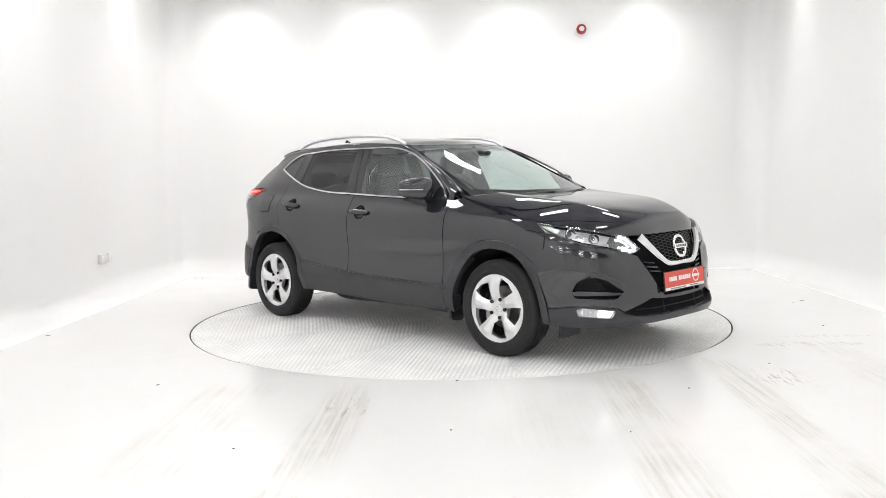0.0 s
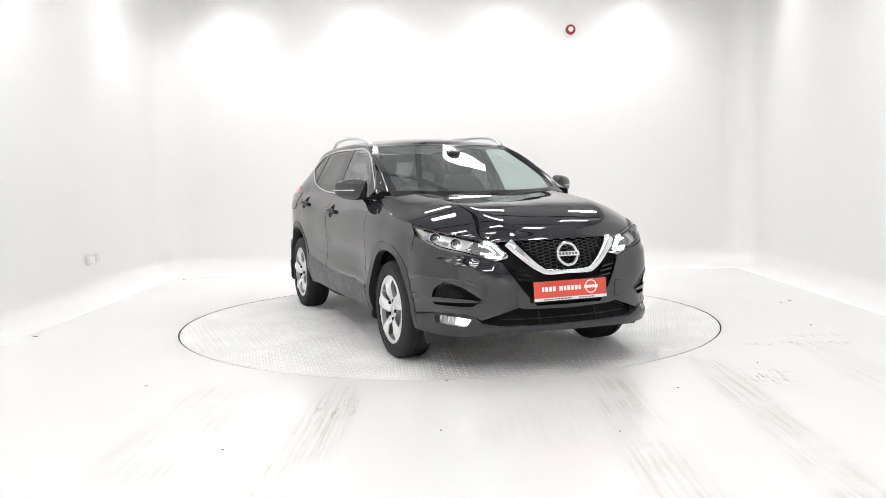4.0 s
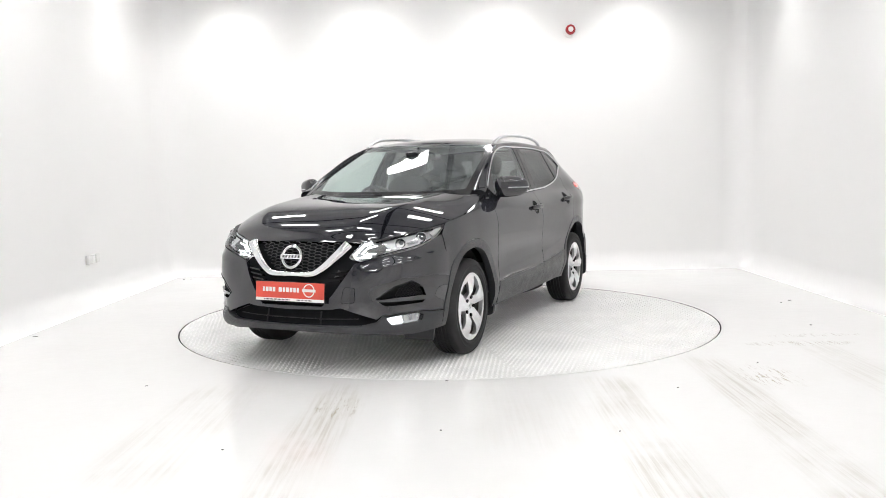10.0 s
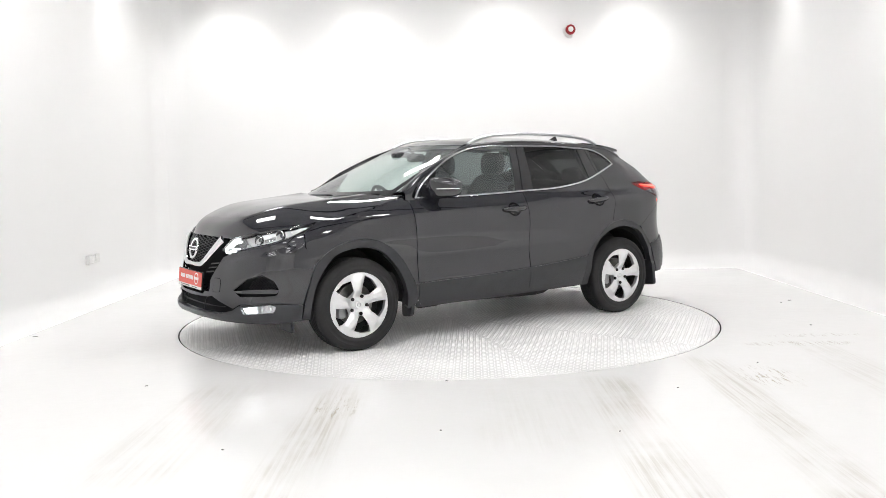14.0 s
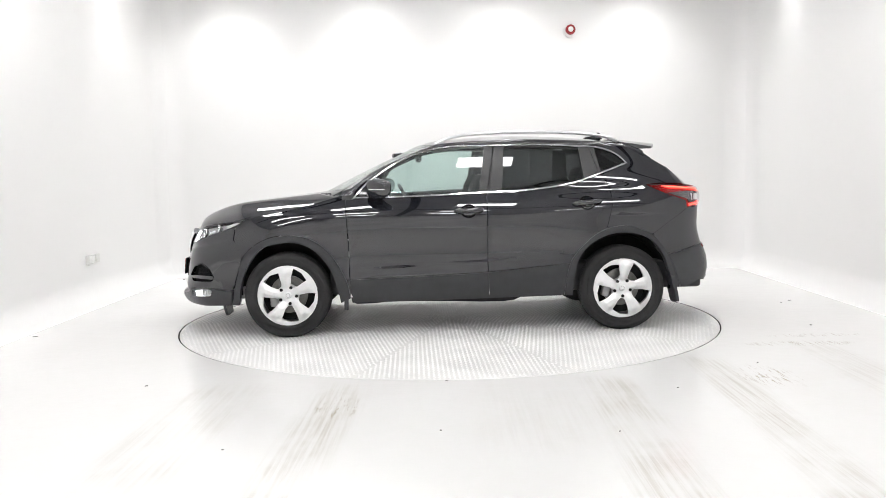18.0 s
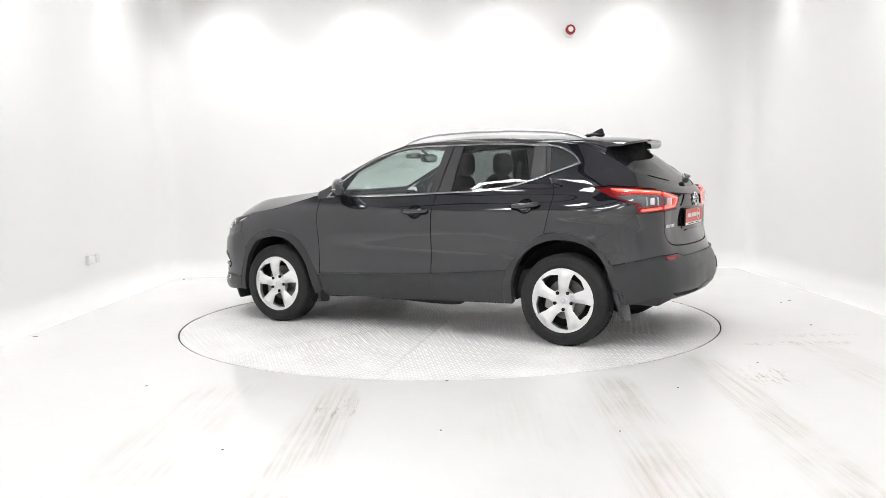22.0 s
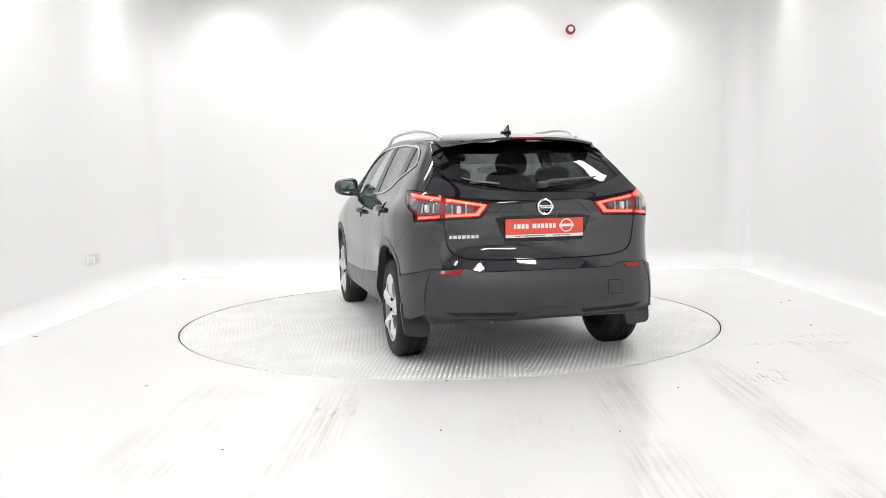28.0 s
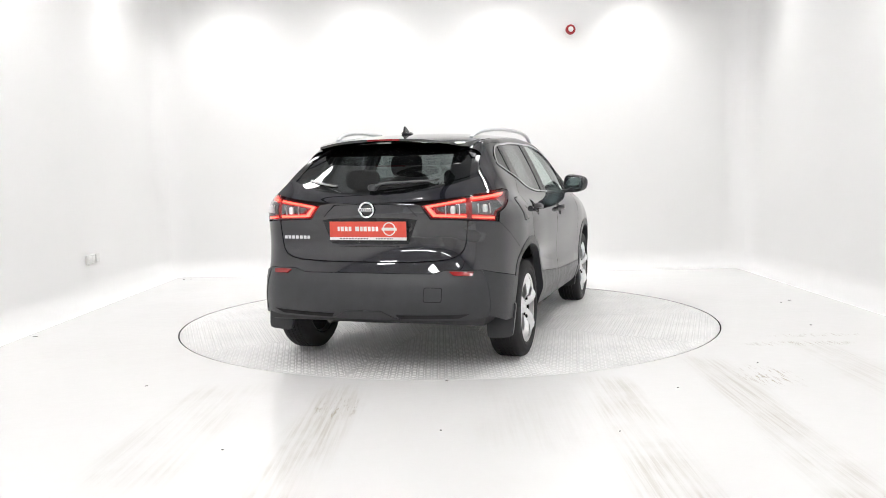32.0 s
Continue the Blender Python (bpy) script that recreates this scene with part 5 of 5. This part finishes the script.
lower = sheet("rear_bumper_cladding", [[(4.507, .594), (4.53, .602), (4.75, .641), (4.83, .660), (5.07, .664), (5.15, .642), (E_, .644), (E_, .355), (5.3, .352), (4.97, .355), (4.80, .375), (4.66, .33), (4.61, .33), (4.57, .444)]], TRIM, car, "satin black lower rear bumper", cell=.04, both=True, gap=.001, off=.004)
for mirror in (False, True):
    sheet("corner_moulding", [[(4.514, .592), (4.75, .637), (4.835, .654), (4.812, .56), (4.800, .45), (4.812, .385), (4.66, .334), (4.615, .334), (4.574, .444)]], TRIM, lower, "satin black raised corner of the bumper", cell=.04, off=.0085, flange=.008, mirror=mirror, gap=0)
    # The slot's shade is only dark colour, on a patch over the cladding.
    sheet("bumper_step", [[(4.93, .400), (4.99, .374), (5.36, .368), (5.38, .390), (5.02, .396)]], DARK, lower, "dark patch drawn as a recessed slot", off=.008, flange=.01, mirror=mirror, gap=0)
sheet("bumper_centre", [[(E_, .415), (5.47, .415), (5.40, .375), (5.36, .362), (E_, .362)]], TRIM, lower, off=.008, flange=.006, both=True, gap=0)
sheet("towing_cover_joint", [fillet([(5.090, .563), (5.200, .565), (5.205, .476), (5.095, .473)], .014)], DARK, lower, off=.0065, flange=.004, mirror=True, gap=0)
sheet("towing_cover", [fillet([(5.095, .558), (5.195, .560), (5.2, .481), (5.1, .478)], .012)], TRIM, lower, off=.010, flange=.006, mirror=True, gap=0)
badge("badge", tailgate, E_ - .0005, 1.041, .053, .004, "round chrome badge with a plain cross bar")
number_plate(car, E_ - .0005, .850, .968, .008, True)
sheet("plate_recess", [[(E_, .99), (5.33, .985), (5.26, .975), (5.32, .825), (E_, .818)]], GLOSSBLACK, tailgate, off=.003, flange=.004, both=True, gap=0)
sheet("plate_lip", [[(E_, .822), (5.40, .818), (5.38, .808), (E_, .808)]], PAINT, tailgate, "painted lip under the plate", off=.012, flange=.01, both=True, gap=0)
sheet("tailgate_crease", [[(E_, 1.088), (5.34, 1.080), (5.26, 1.0), (5.27, .995), (5.35, 1.07), (E_, 1.078)]], PAINT, tailgate, off=.006, flange=.006, both=True, gap=0)
for i in range(7):
    s = 4.952 + .029 * i
    sheet("model_lettering", [[(s, .852), (s + .022, .852), (s + .022, .873), (s, .873)]], CHROME, tailgate, "chrome model lettering as plain bars", off=.003, flange=.003, gap=0)

# spoiler with its brake light
bm = bmesh.new()
def spoiler_point(u, w, low):
    x_c, z_c = -1.375 - .372 * u, 1.536 - .034 * u - .006 * u * u
    half = .562 - .005 * u - .05 * u * u
    y = half * w
    x = x_c + .10 * u * abs(w)**3 + .0
    z = z_c - .040 * abs(w)**2.4
    return Vector((x, y, z - (low * (.050 * (1 - u) + .016))))
nu, nw = 9, 33
gv = {}
for low in (0, 1):
    for i in range(nu):
        for j in range(nw):
            gv[low, i, j] = bm.verts.new(spoiler_point(i / (nu - 1), -1 + 2 * j / (nw - 1), low))
for i in range(nu - 1):
    for j in range(nw - 1):
        bm.faces.new((gv[0, i, j], gv[0, i, j + 1], gv[0, i + 1, j + 1], gv[0, i + 1, j]))
        bm.faces.new((gv[1, i, j], gv[1, i + 1, j], gv[1, i + 1, j + 1], gv[1, i, j + 1]))
for j in range(nw - 1):
    for i in (0, nu - 1):
        bm.faces.new((gv[0, i, j], gv[0, i, j + 1], gv[1, i, j + 1], gv[1, i, j]))
for i in range(nu - 1):
    for j in (0, nw - 1):
        bm.faces.new((gv[0, i, j], gv[0, i + 1, j], gv[1, i + 1, j], gv[1, i, j]))
spoiler = part("spoiler", bm, PAINT, car, "black roof spoiler over the rear window")
for k in (1, -1):
    fin = [(.10, .80), (.10, .965), (.6, .965), (1.30, .958), (1.18, .925), (.85, .895), (.55, .865), (.3, .82)]
    sheet("spoiler_fin", [[(a, k * b) for a, b in fin]], GLOSSBLACK, spoiler, surf=tail_surface, off=.006, flange=.03, gap=0, cell=.1)
bm = bmesh.new()
tube(bm, [spoiler_point(1, w, .5) + Vector((-.003, 0, 0)) for w in np.linspace(-.225, .225, 9)], .010, 8, flat=.8)
part("brake_light", bm, REDLENS, spoiler, "long red high-level brake light")
# rear wiper
bm = bmesh.new()
def on_tail(v, w, off):
    p, _ = tail_surface(np.array([v]), np.array([w]), off)
    return Vector(p[0])
tube(bm, [on_tail(2.62, -.02, .02), on_tail(2.60, -.12, .045), on_tail(2.52, -.32, .035), on_tail(2.5, -.62, .014)], [.016, .016, .013, .009], 10, flat=.7)
blob(bm, on_tail(2.66, -.02, .02), (.05, .065, .045), 2.5, 16, 8)
wiper = part("rear_wiper", bm, TRIM, car, "black rear wiper arm")
bm = bmesh.new()
tube(bm, [on_tail(2.6, -.06, .012), on_tail(2.48, -.35, .012), on_tail(2.48, -.66, .012)], .006, 6)
part("wiper_blade", bm, RUBBER, wiper)

# a narrow printed sticker low in the rear window
def tail_strip(v0, v1, w0, w1, mat, off, holder, name, label=""):
    return grid_sheet(name, tail_surface, np.linspace(v0, v1, 3), np.linspace(w0, w1, 9), mat, holder, label, off=off)


sticker = tail_strip(2.42, 2.56, .40, .76, SMOKELENS, .001, rw, "window_sticker", "narrow grey sticker with a row of small print")
for i in range(12):
    w = .415 + .028 * i
    tail_strip(2.46, 2.52, w, w + .018, GREYPRINT, .0022, sticker, "sticker_bar")

# roof rails and aerial
for sg in (1, -1):
    line = [(.14, .594, 1.500), (.06, .596, 1.535), (-.05, .596, 1.562), (-.25, .592, 1.580), (-.6, .578, 1.586), (-.95, .552, 1.577), (-1.15, .530, 1.560), (-1.28, .512, 1.538), (-1.37, .498, 1.506)]
    pts = curve_points(line, 5) * [1, sg, 1]
    bm = bmesh.new()
    tube(bm, pts, .0145, 10, flat=.9)
    part("roof_rail", bm, SATIN, car, "satin silver roof rail")
bm = bmesh.new()
fin = [(-1.19, 1.545), (-1.25, 1.565), (-1.315, 1.598), (-1.335, 1.60), (-1.345, 1.57), (-1.36, 1.54)]
extrude_outline(bm, fin, .012, lambda u, v, w: (u, w - .006, v))
bmesh.ops.bevel(bm, geom=list(bm.edges), offset=.004, segments=2, affect="EDGES")
blob(bm, (-1.275, 0, 1.548), (.17, .066, .034), 2.2, 20, 8)
part("aerial", bm, GLOSSBLACK, car, "black shark-fin roof aerial")

# door mirrors
for sg in (1, -1):
    bm = bmesh.new()
    def mirror_shape(x, y, z):
        x = max(x, -.78)
        k = 1 - .24 * max(0, x)**1.5
        return x, y * k * (1 - .10 * max(0, -z)), z * k * (1 - .16 * y * sg)
    swept = Matrix.Rotation(sg * .68, 4, "Z")
    hub = Vector((.597, sg * .922, 1.155))
    blob(bm, hub, (.108, .268, .156), 3.4, 28, 18, m=swept, shape=mirror_shape)
    mir = part("door_mirror", bm, PAINT, car, "glossy black door mirror")
    bm = bmesh.new()
    blob(bm, hub + swept @ Vector((-.0425, 0, .001)), (.006, .225, .112), 4.0, 24, 8, m=swept)
    part("mirror_glass", bm, MIRROR, mir, "silver mirror glass")
    bm = bmesh.new()
    tube(bm, [Vector((.60, sg * .79, 1.085)), Vector((.60, sg * .84, 1.092)), Vector((.59, sg * .89, 1.112))], [.034, .028, .026], 12, flat=.6)
    part("mirror_foot", bm, GLOSSBLACK, mir)
    bm = bmesh.new()
    tube(bm, [hub + swept @ Vector((a, sg * b, -.006)) for a, b in ((.0532, -.05), (.0535, .01), (.051, .07), (.034, .122))], .0034, 8)
    part("mirror_indicator", bm, SATIN, mir, "slim clear indicator strip")

# windscreen wipers
for w0, w1 in ((.05, .75), (-.62, .0)):
    bm = bmesh.new()
    q = lambda v, w, o: Vector(top_surface(np.array([v]), np.array([w]), o)[0][0])
    tube(bm, [q(6.06, w0, .002), q(6.13, w0 + (w1 - w0) * .4, .010), q(6.17, w1, .008)], [.009, .007, .005], 8)
    wa = part("wiper_arm", bm, TRIM, car, "black windscreen wiper arm")
    bm = bmesh.new()
    tube(bm, [q(6.13, w0 + (w1 - w0) * .25, .005), q(6.17, w1 + .10 * (1 if w1 > w0 else -1), .006)], .005, 6)
    part("wiper_blade", bm, RUBBER, wa)
# ---- wheels, underbody, cabin ----
def build_wheel():
    """One wheel standing at its own hub, its face towards +y."""
    wheel = new("wheel")
    wheel.parent = car
    tagged(wheel, "five-spoke silver alloy wheel with a black tyre")
    R = .338
    bm = bmesh.new()
    prof = [(.234, .096), (.2385, .101), (.246, .105), (.255, .1075), (.260, .109), (.265, .109), (.268, .1075), (.288, .1072), (.291, .1085), (.295, .1068), (.305, .105), (.322, .097), (.331, .085), (.336, .070), (R, .05)]
    for y in (.042, .014, -.014, -.042):
        prof += [(R, y + .007), (R - .007, y + .005), (R - .007, y - .005), (R, y - .007)]
    prof += [(R, -.05), (.336, -.07), (.331, -.086), (.31, -.105), (.27, -.112), (.240, -.108), (.232, -.10)]
    lathe(bm, prof, 72)
    tyre = part("tyre", bm, RUBBER, wheel, "black road tyre")
    bm = bmesh.new()
    for k in range(72):
        a = 2 * math.pi * k / 72
        turn = Matrix.Rotation(-a, 4, "Y")
        for y, skew in ((.072, .5), (-.072, -.5)):
            box(bm, turn @ Vector((.3297, y, 0)), (.008, .030, .0125), 0, m=turn @ Matrix.Rotation(skew, 4, "X") @ Matrix.Rotation(.40 if y > 0 else -.40, 4, "Z"))
    tagged(part("tyre_tread", bm, RUBBER, tyre, smooth=False), kind="stuff")
    # rim face with five openings
    def face(a, b, off=0.0):
        a, b = np.asarray(a, float), np.asarray(b, float)
        def raw(u, v):
            r = np.hypot(u, v)
            th = np.arctan2(v, u)
            turn = (th - A0) % (2 * math.pi / 5)
            k = np.clip((r - .09) / .10, 0, 1)
            d = np.abs((turn - .79 - .15 * k + math.pi / 5) % (2 * math.pi / 5) - math.pi / 5) / (.47 - .15 * k)
            ridge = 1 - np.clip((d - .30) / .70, 0, 1)
            body = np.clip((r - .055) / .05, 0, 1) * np.clip((.222 - r) / .04, 0, 1)
            y = .099 - .030 * np.clip(1 - r / .19, 0, 1)**1.4 + .024 * ridge * body
            y = y - .010 * np.clip((r - .234) / .010, 0, 1)**2
            return np.stack([u, y, v], -1)
        p, n = with_normals(raw, a, b, 0.0, .004)
        n = np.where(n[..., 1:2] < 0, -n, n)
        return p + n * off, n
    circle = lambda r, n: [(r * math.cos(2 * math.pi * k / n), r * math.sin(2 * math.pi * k / n)) for k in range(n)]
    holes = []
    A0 = radians(33)
    for k in range(5):
        a0 = A0 + 2 * math.pi * k / 5
        pts = []
        for r, d in ((.218, -.03), (.208, .30), (.190, .64), (.145, .60), (.106, .56), (.081, .33), (.085, .02), (.15, -.06)):
            pts.append((r * math.cos(a0 + d), r * math.sin(a0 + d)))
        holes.append(fillet(pts, .007, 3)[::-1])
    sheet("rim", [circle(.2405, 72)] + holes, ALLOY, wheel, "silver five-spoke alloy rim", surf=face, cell=.012, flange=.032, gap=0)
    bm = bmesh.new()
    lathe(bm, [(.2405, .092), (.238, .082), (.222, .070), (.214, .02), (.212, -.06), (.226, -.10)], 64)
    part("rim_barrel", bm, DISCMETAL, wheel)
    bm = bmesh.new()
    lathe(bm, [(.001, .088), (.020, .087), (.027, .083), (.028, .07)], 28)
    part("centre_cap", bm, ALLOY, wheel)
    bm = bmesh.new()
    lathe(bm, [(.012, .0885), (.013, .0905), (.016, .0905), (.017, .0875)], 20)
    part("cap_emblem", bm, CHROME, wheel)
    # dark discs that stand for the shade in the nut holes
    for k in range(5):
        a = A0 + .14 + 2 * math.pi * k / 5
        bm = bmesh.new()
        c = (.066 * math.cos(a), .084, .066 * math.sin(a))
        cyl(bm, c, .0125, .018, "Y", 12)
        part("nut_hole", bm, DARK, wheel)
    bm = bmesh.new()
    lathe(bm, [(.02, .045), (.075, .043), (.076, .018), (.148, .018), (.148, -.004), (.07, -.004)], 48)
    part("brake_disc", bm, DISCMETAL, wheel, "grey steel brake disc")
    bm = bmesh.new()
    cyl(bm, (0, -.045, 0), .21, .05, "Y", 40)
    part("wheel_back", bm, DARK, wheel)
    bm = bmesh.new()
    box(bm, (.115, .018, -.03), (.06, .07, .13), .015)
    part("brake_caliper", bm, STEEL, wheel, "dull steel brake caliper")
    return wheel


wheel = build_wheel()
wheel.location = (1.323, .772, .332)
spin = {(1.323, 1): 0, (-1.323, 1): -11, (1.323, -1): 1.5, (-1.323, -1): 1}
for (x, sg), a in spin.items():
    m = Matrix.Translation((x, sg * .772, .332)) @ Matrix.Rotation(0 if sg > 0 else math.pi, 4, "Z") @ Matrix.Rotation(radians(a), 4, "Y")
    if (x, sg) == (1.323, 1):
        wheel.matrix_basis = m
    else:
        copy_thing(wheel, m)

# underbody and wheel liners
bm = bmesh.new()
box(bm, (-.0, 0, .345), (1.78, 1.42, .08), .03)
box(bm, (-1.84, 0, .44), (.30, .90, .12), .05)
box(bm, (1.86, 0, .32), (.36, 1.14, .10), .03)
part("underbody", bm, UNDER, car)
bm = bmesh.new()
tube(bm, [(-.9, .25, .26), (-1.5, .30, .27), (-1.95, .33, .315)], .025, 10)
blob(bm, (-1.78, .1, .335), (.26, .7, .11), 3, 20, 8)
tube(bm, [(-1.323, -.7, .32), (-1.323, .7, .32)], .04, 10)
part("exhaust", bm, DISCMETAL, car, "dull grey exhaust and rear axle")
for x in (1.323, -1.323):
    for sg in (1, -1):
        bm = bmesh.new()
        n = 22
        prev = None
        for i in range(n + 1):
            a = math.pi * (-.03 + 1.06 * i / n)
            c = Vector((x + .405 * math.cos(a), sg * .80, .345 + .405 * math.sin(a)))
            row = [bm.verts.new(c), bm.verts.new(c + Vector((0, -sg * .31, 0)))]
            if prev:
                bm.faces.new((prev[0], prev[1], row[1], row[0]))
            prev = row
        back = [bm.verts.new((x + .43 * math.cos(t), sg * .52, .345 + .42 * math.sin(t))) for t in np.linspace(-.05, math.pi + .05, 20)]
        bm.faces.new(back)
        part("wheel_liner", bm, DARK, car)
# mud flaps and front deflectors
for x, y, h, w in ((.873, .80, .19, .15), (-1.722, .785, .25, .20)):
    for sg in (1, -1):
        bm = bmesh.new()
        out = fillet([(-w * .42, 0), (w * .42, .015), (w / 2, h * .95), (-w / 2, h)], .035)
        extrude_outline(bm, out, .028, lambda u, v, t: (x + t - .014 + (-.05 + .22 * v if x < 0 else -.05 * v), sg * (y + u), (.195 if x < 0 else .186) + v))
        part("mud_flap", bm, TRIM, car, "black plastic mud flap")
for sg in (1, -1):
    bm = bmesh.new()
    extrude_outline(bm, fillet([(-.10, 0), (.10, 0), (.12, .09), (-.12, .09)], .015), .02, lambda u, v, t: (1.80 + t + .2 * v, sg * (.70 + u), .175 + v))
    part("air_deflector", bm, TRIM, car)

# cabin
bm = bmesh.new()
box(bm, (-.5, 0, .42), (3.0, 1.5, .22), .03)
part("cabin_floor", bm, DASHMAT, car)
bm = bmesh.new()
def dash_shape(x, y, z):
    return x, y, z * (1 - .25 * max(0, -x))
blob(bm, (.76, 0, .93), (.62, 1.42, .30), 5, 32, 16, shape=dash_shape)
blob(bm, (.58, -.37, 1.035), (.25, .40, .09), 3, 20, 10)
dash = part("dashboard", bm, DASHMAT, car, "dark dashboard with an instrument hood")
bm = bmesh.new()
box(bm, (.46, 0, .99), (.02, .20, .13), .006)
part("centre_screen", bm, GLOSSBLACK, dash)
m = Matrix.Translation((.36, -.37, 1.0)) @ Matrix.Rotation(radians(-62), 4, "Y")
bm = bmesh.new()
ring = [m @ Vector((.18 * math.cos(a), .18 * math.sin(a), 0)) for a in np.linspace(0, 2 * math.pi, 33)[:-1]]
tube(bm, ring, .015, 8, closed=True, up=(.8, 0, .4))
blob(bm, m @ Vector((0, 0, -.01)), (.05, .15, .12), 3, 16, 8)
for a in (0, math.pi, -math.pi / 2):
    tube(bm, [m @ Vector((.03 * math.cos(a + math.pi / 2), .03 * math.sin(a + math.pi / 2), 0)), m @ Vector((.175 * math.cos(a + math.pi / 2), .175 * math.sin(a + math.pi / 2), 0))], .016, 8)
part("steering_wheel", bm, DASHMAT, car, "black three-spoke steering wheel")


def seat(y, x, w, rear=False):
    bm = bmesh.new()
    blob(bm, (x + .02, y, .62), (.52, w, .20), 4, 24, 12)
    back = Matrix.Rotation(radians(-14 if not rear else -20), 4, "Y")
    blob(bm, (x - .30, y, .92 if not rear else .90), (.17, w, .68 if not rear else .60), 3.4, 24, 18, m=back, shape=lambda a, b, c: (a, b * (1 - .14 * max(0, c)), c))
    s = part("seat" if not rear else "rear_seat", bm, SEATCLOTH, car, "black cloth seat")
    for yy in ((y,) if not rear else (y - .38, y, y + .38)):
        zz = 1.335 if not rear else 1.225
        if rear and yy == y:
            zz -= .03
        bm = bmesh.new()
        blob(bm, (x - .40 if not rear else x - .43, yy, zz), (.12, .27 if not rear else .26, .20 if not rear else .15), 3, 20, 12)
        part("headrest", bm, SEATCLOTH, s, "black padded headrest")
        bm = bmesh.new()
        for d in (-.06, .06):
            tube(bm, [(x - .39, yy + d, zz - .05), (x - .37, yy + d, zz - .16)], .006, 6)
        part("headrest_post", bm, CHROME, s)


seat(.37, .12, .52)
seat(-.37, .12, .52)
seat(0, -.78, 1.30, True)
bm = bmesh.new()
box(bm, (-1.35, 0, .93), (.50, 1.20, .03), .008)
part("parcel_shelf", bm, DASHMAT, car, "dark parcel shelf behind the rear seat")
bm = bmesh.new()
blob(bm, (.27, 0, 1.40), (.05, .25, .075), 3.5, 24, 10)
tube(bm, [(.27, 0, 1.42), (.34, 0, 1.475)], .012, 8)
rear_mirror = part("interior_mirror", bm, GLOSSBLACK, car, "black interior mirror")
bm = bmesh.new()
blob(bm, (.245, 0, 1.40), (.006, .225, .055), 4, 20, 8)
part("interior_mirror_glass", bm, MIRROR, rear_mirror)
bm = bmesh.new()
blob(bm, (.42, 0, 1.425), (.16, .12, .05), 3, 16, 8)
part("sensor_housing", bm, GLOSSBLACK, car)
# inner door skins and pillars
for mirror in (False, True):
    sheet("door_lining", [[(2.0, 1.07), (3.0, 1.09), (3.7, 1.14), (4.3, 1.22), (4.3, .86), (4.0, .84), (3.66, .62), (3.6, .45), (2.05, .40)]], DASHMAT, car, off=-.07, flange=0, cell=.1, mirror=mirror, gap=0)
    for a in ((3.03, 3.10, 3.18, 3.225), (3.87, 3.84, 4.03, 3.97)):
        sheet("pillar_lining", [clip_between([tuple(p) for p in shrink(DLO, .0)], *a)], DASHMAT, car, off=-.03, flange=.02, cell=.08, mirror=mirror, gap=0)
# belts on the centre posts
for sg in (1, -1):
    bm = bmesh.new()
    tube(bm, [(-.33, sg * .64, 1.36), (-.27, sg * .68, 1.0), (-.25, sg * .68, .6)], .022, 6, flat=.15, up=(0, 1, 0))
    part("seat_belt", bm, GREYPRINT, car, "dark grey seat belt")

sheet("boot_lining", [[(4.25, 1.23), (4.45, 1.205), (4.9, 1.175), (5.25, 1.115), (S_END, 1.06), (S_END, .50), (4.75, .50), (4.62, .70), (4.45, .82), (4.25, .86)]], DASHMAT, car, off=-.055, flange=0, cell=.1, both=True, gap=0)
TURN = [(0, -43.64), (.8, -43.64), (1.0, -44.05), (1.25, -45.5), (1.5, -47.35), (2, -51.25), (4, -67.0), (6, -82.72), (9, -106.3), (11, -121.95), (13, -137.6),
        (16, -161.4), (19, -185.2), (21, -200.95), (23, -216.7), (25.5, -236.3), (28, -255.95), (30, -271.6), (32, -287.2)]
CAR_AT = (-.028, -.116)


def motions():
    """The turntable carries the car round clockwise, once it has started."""
    walk(turntable, [(t, pose(0, 0, 0, 0, 0, a)) for t, a in TURN])
    walk(car, [(t, pose(0, 0, 0, 0, 0, a) @ pose(*CAR_AT, 0)) for t, a in TURN])

motions()
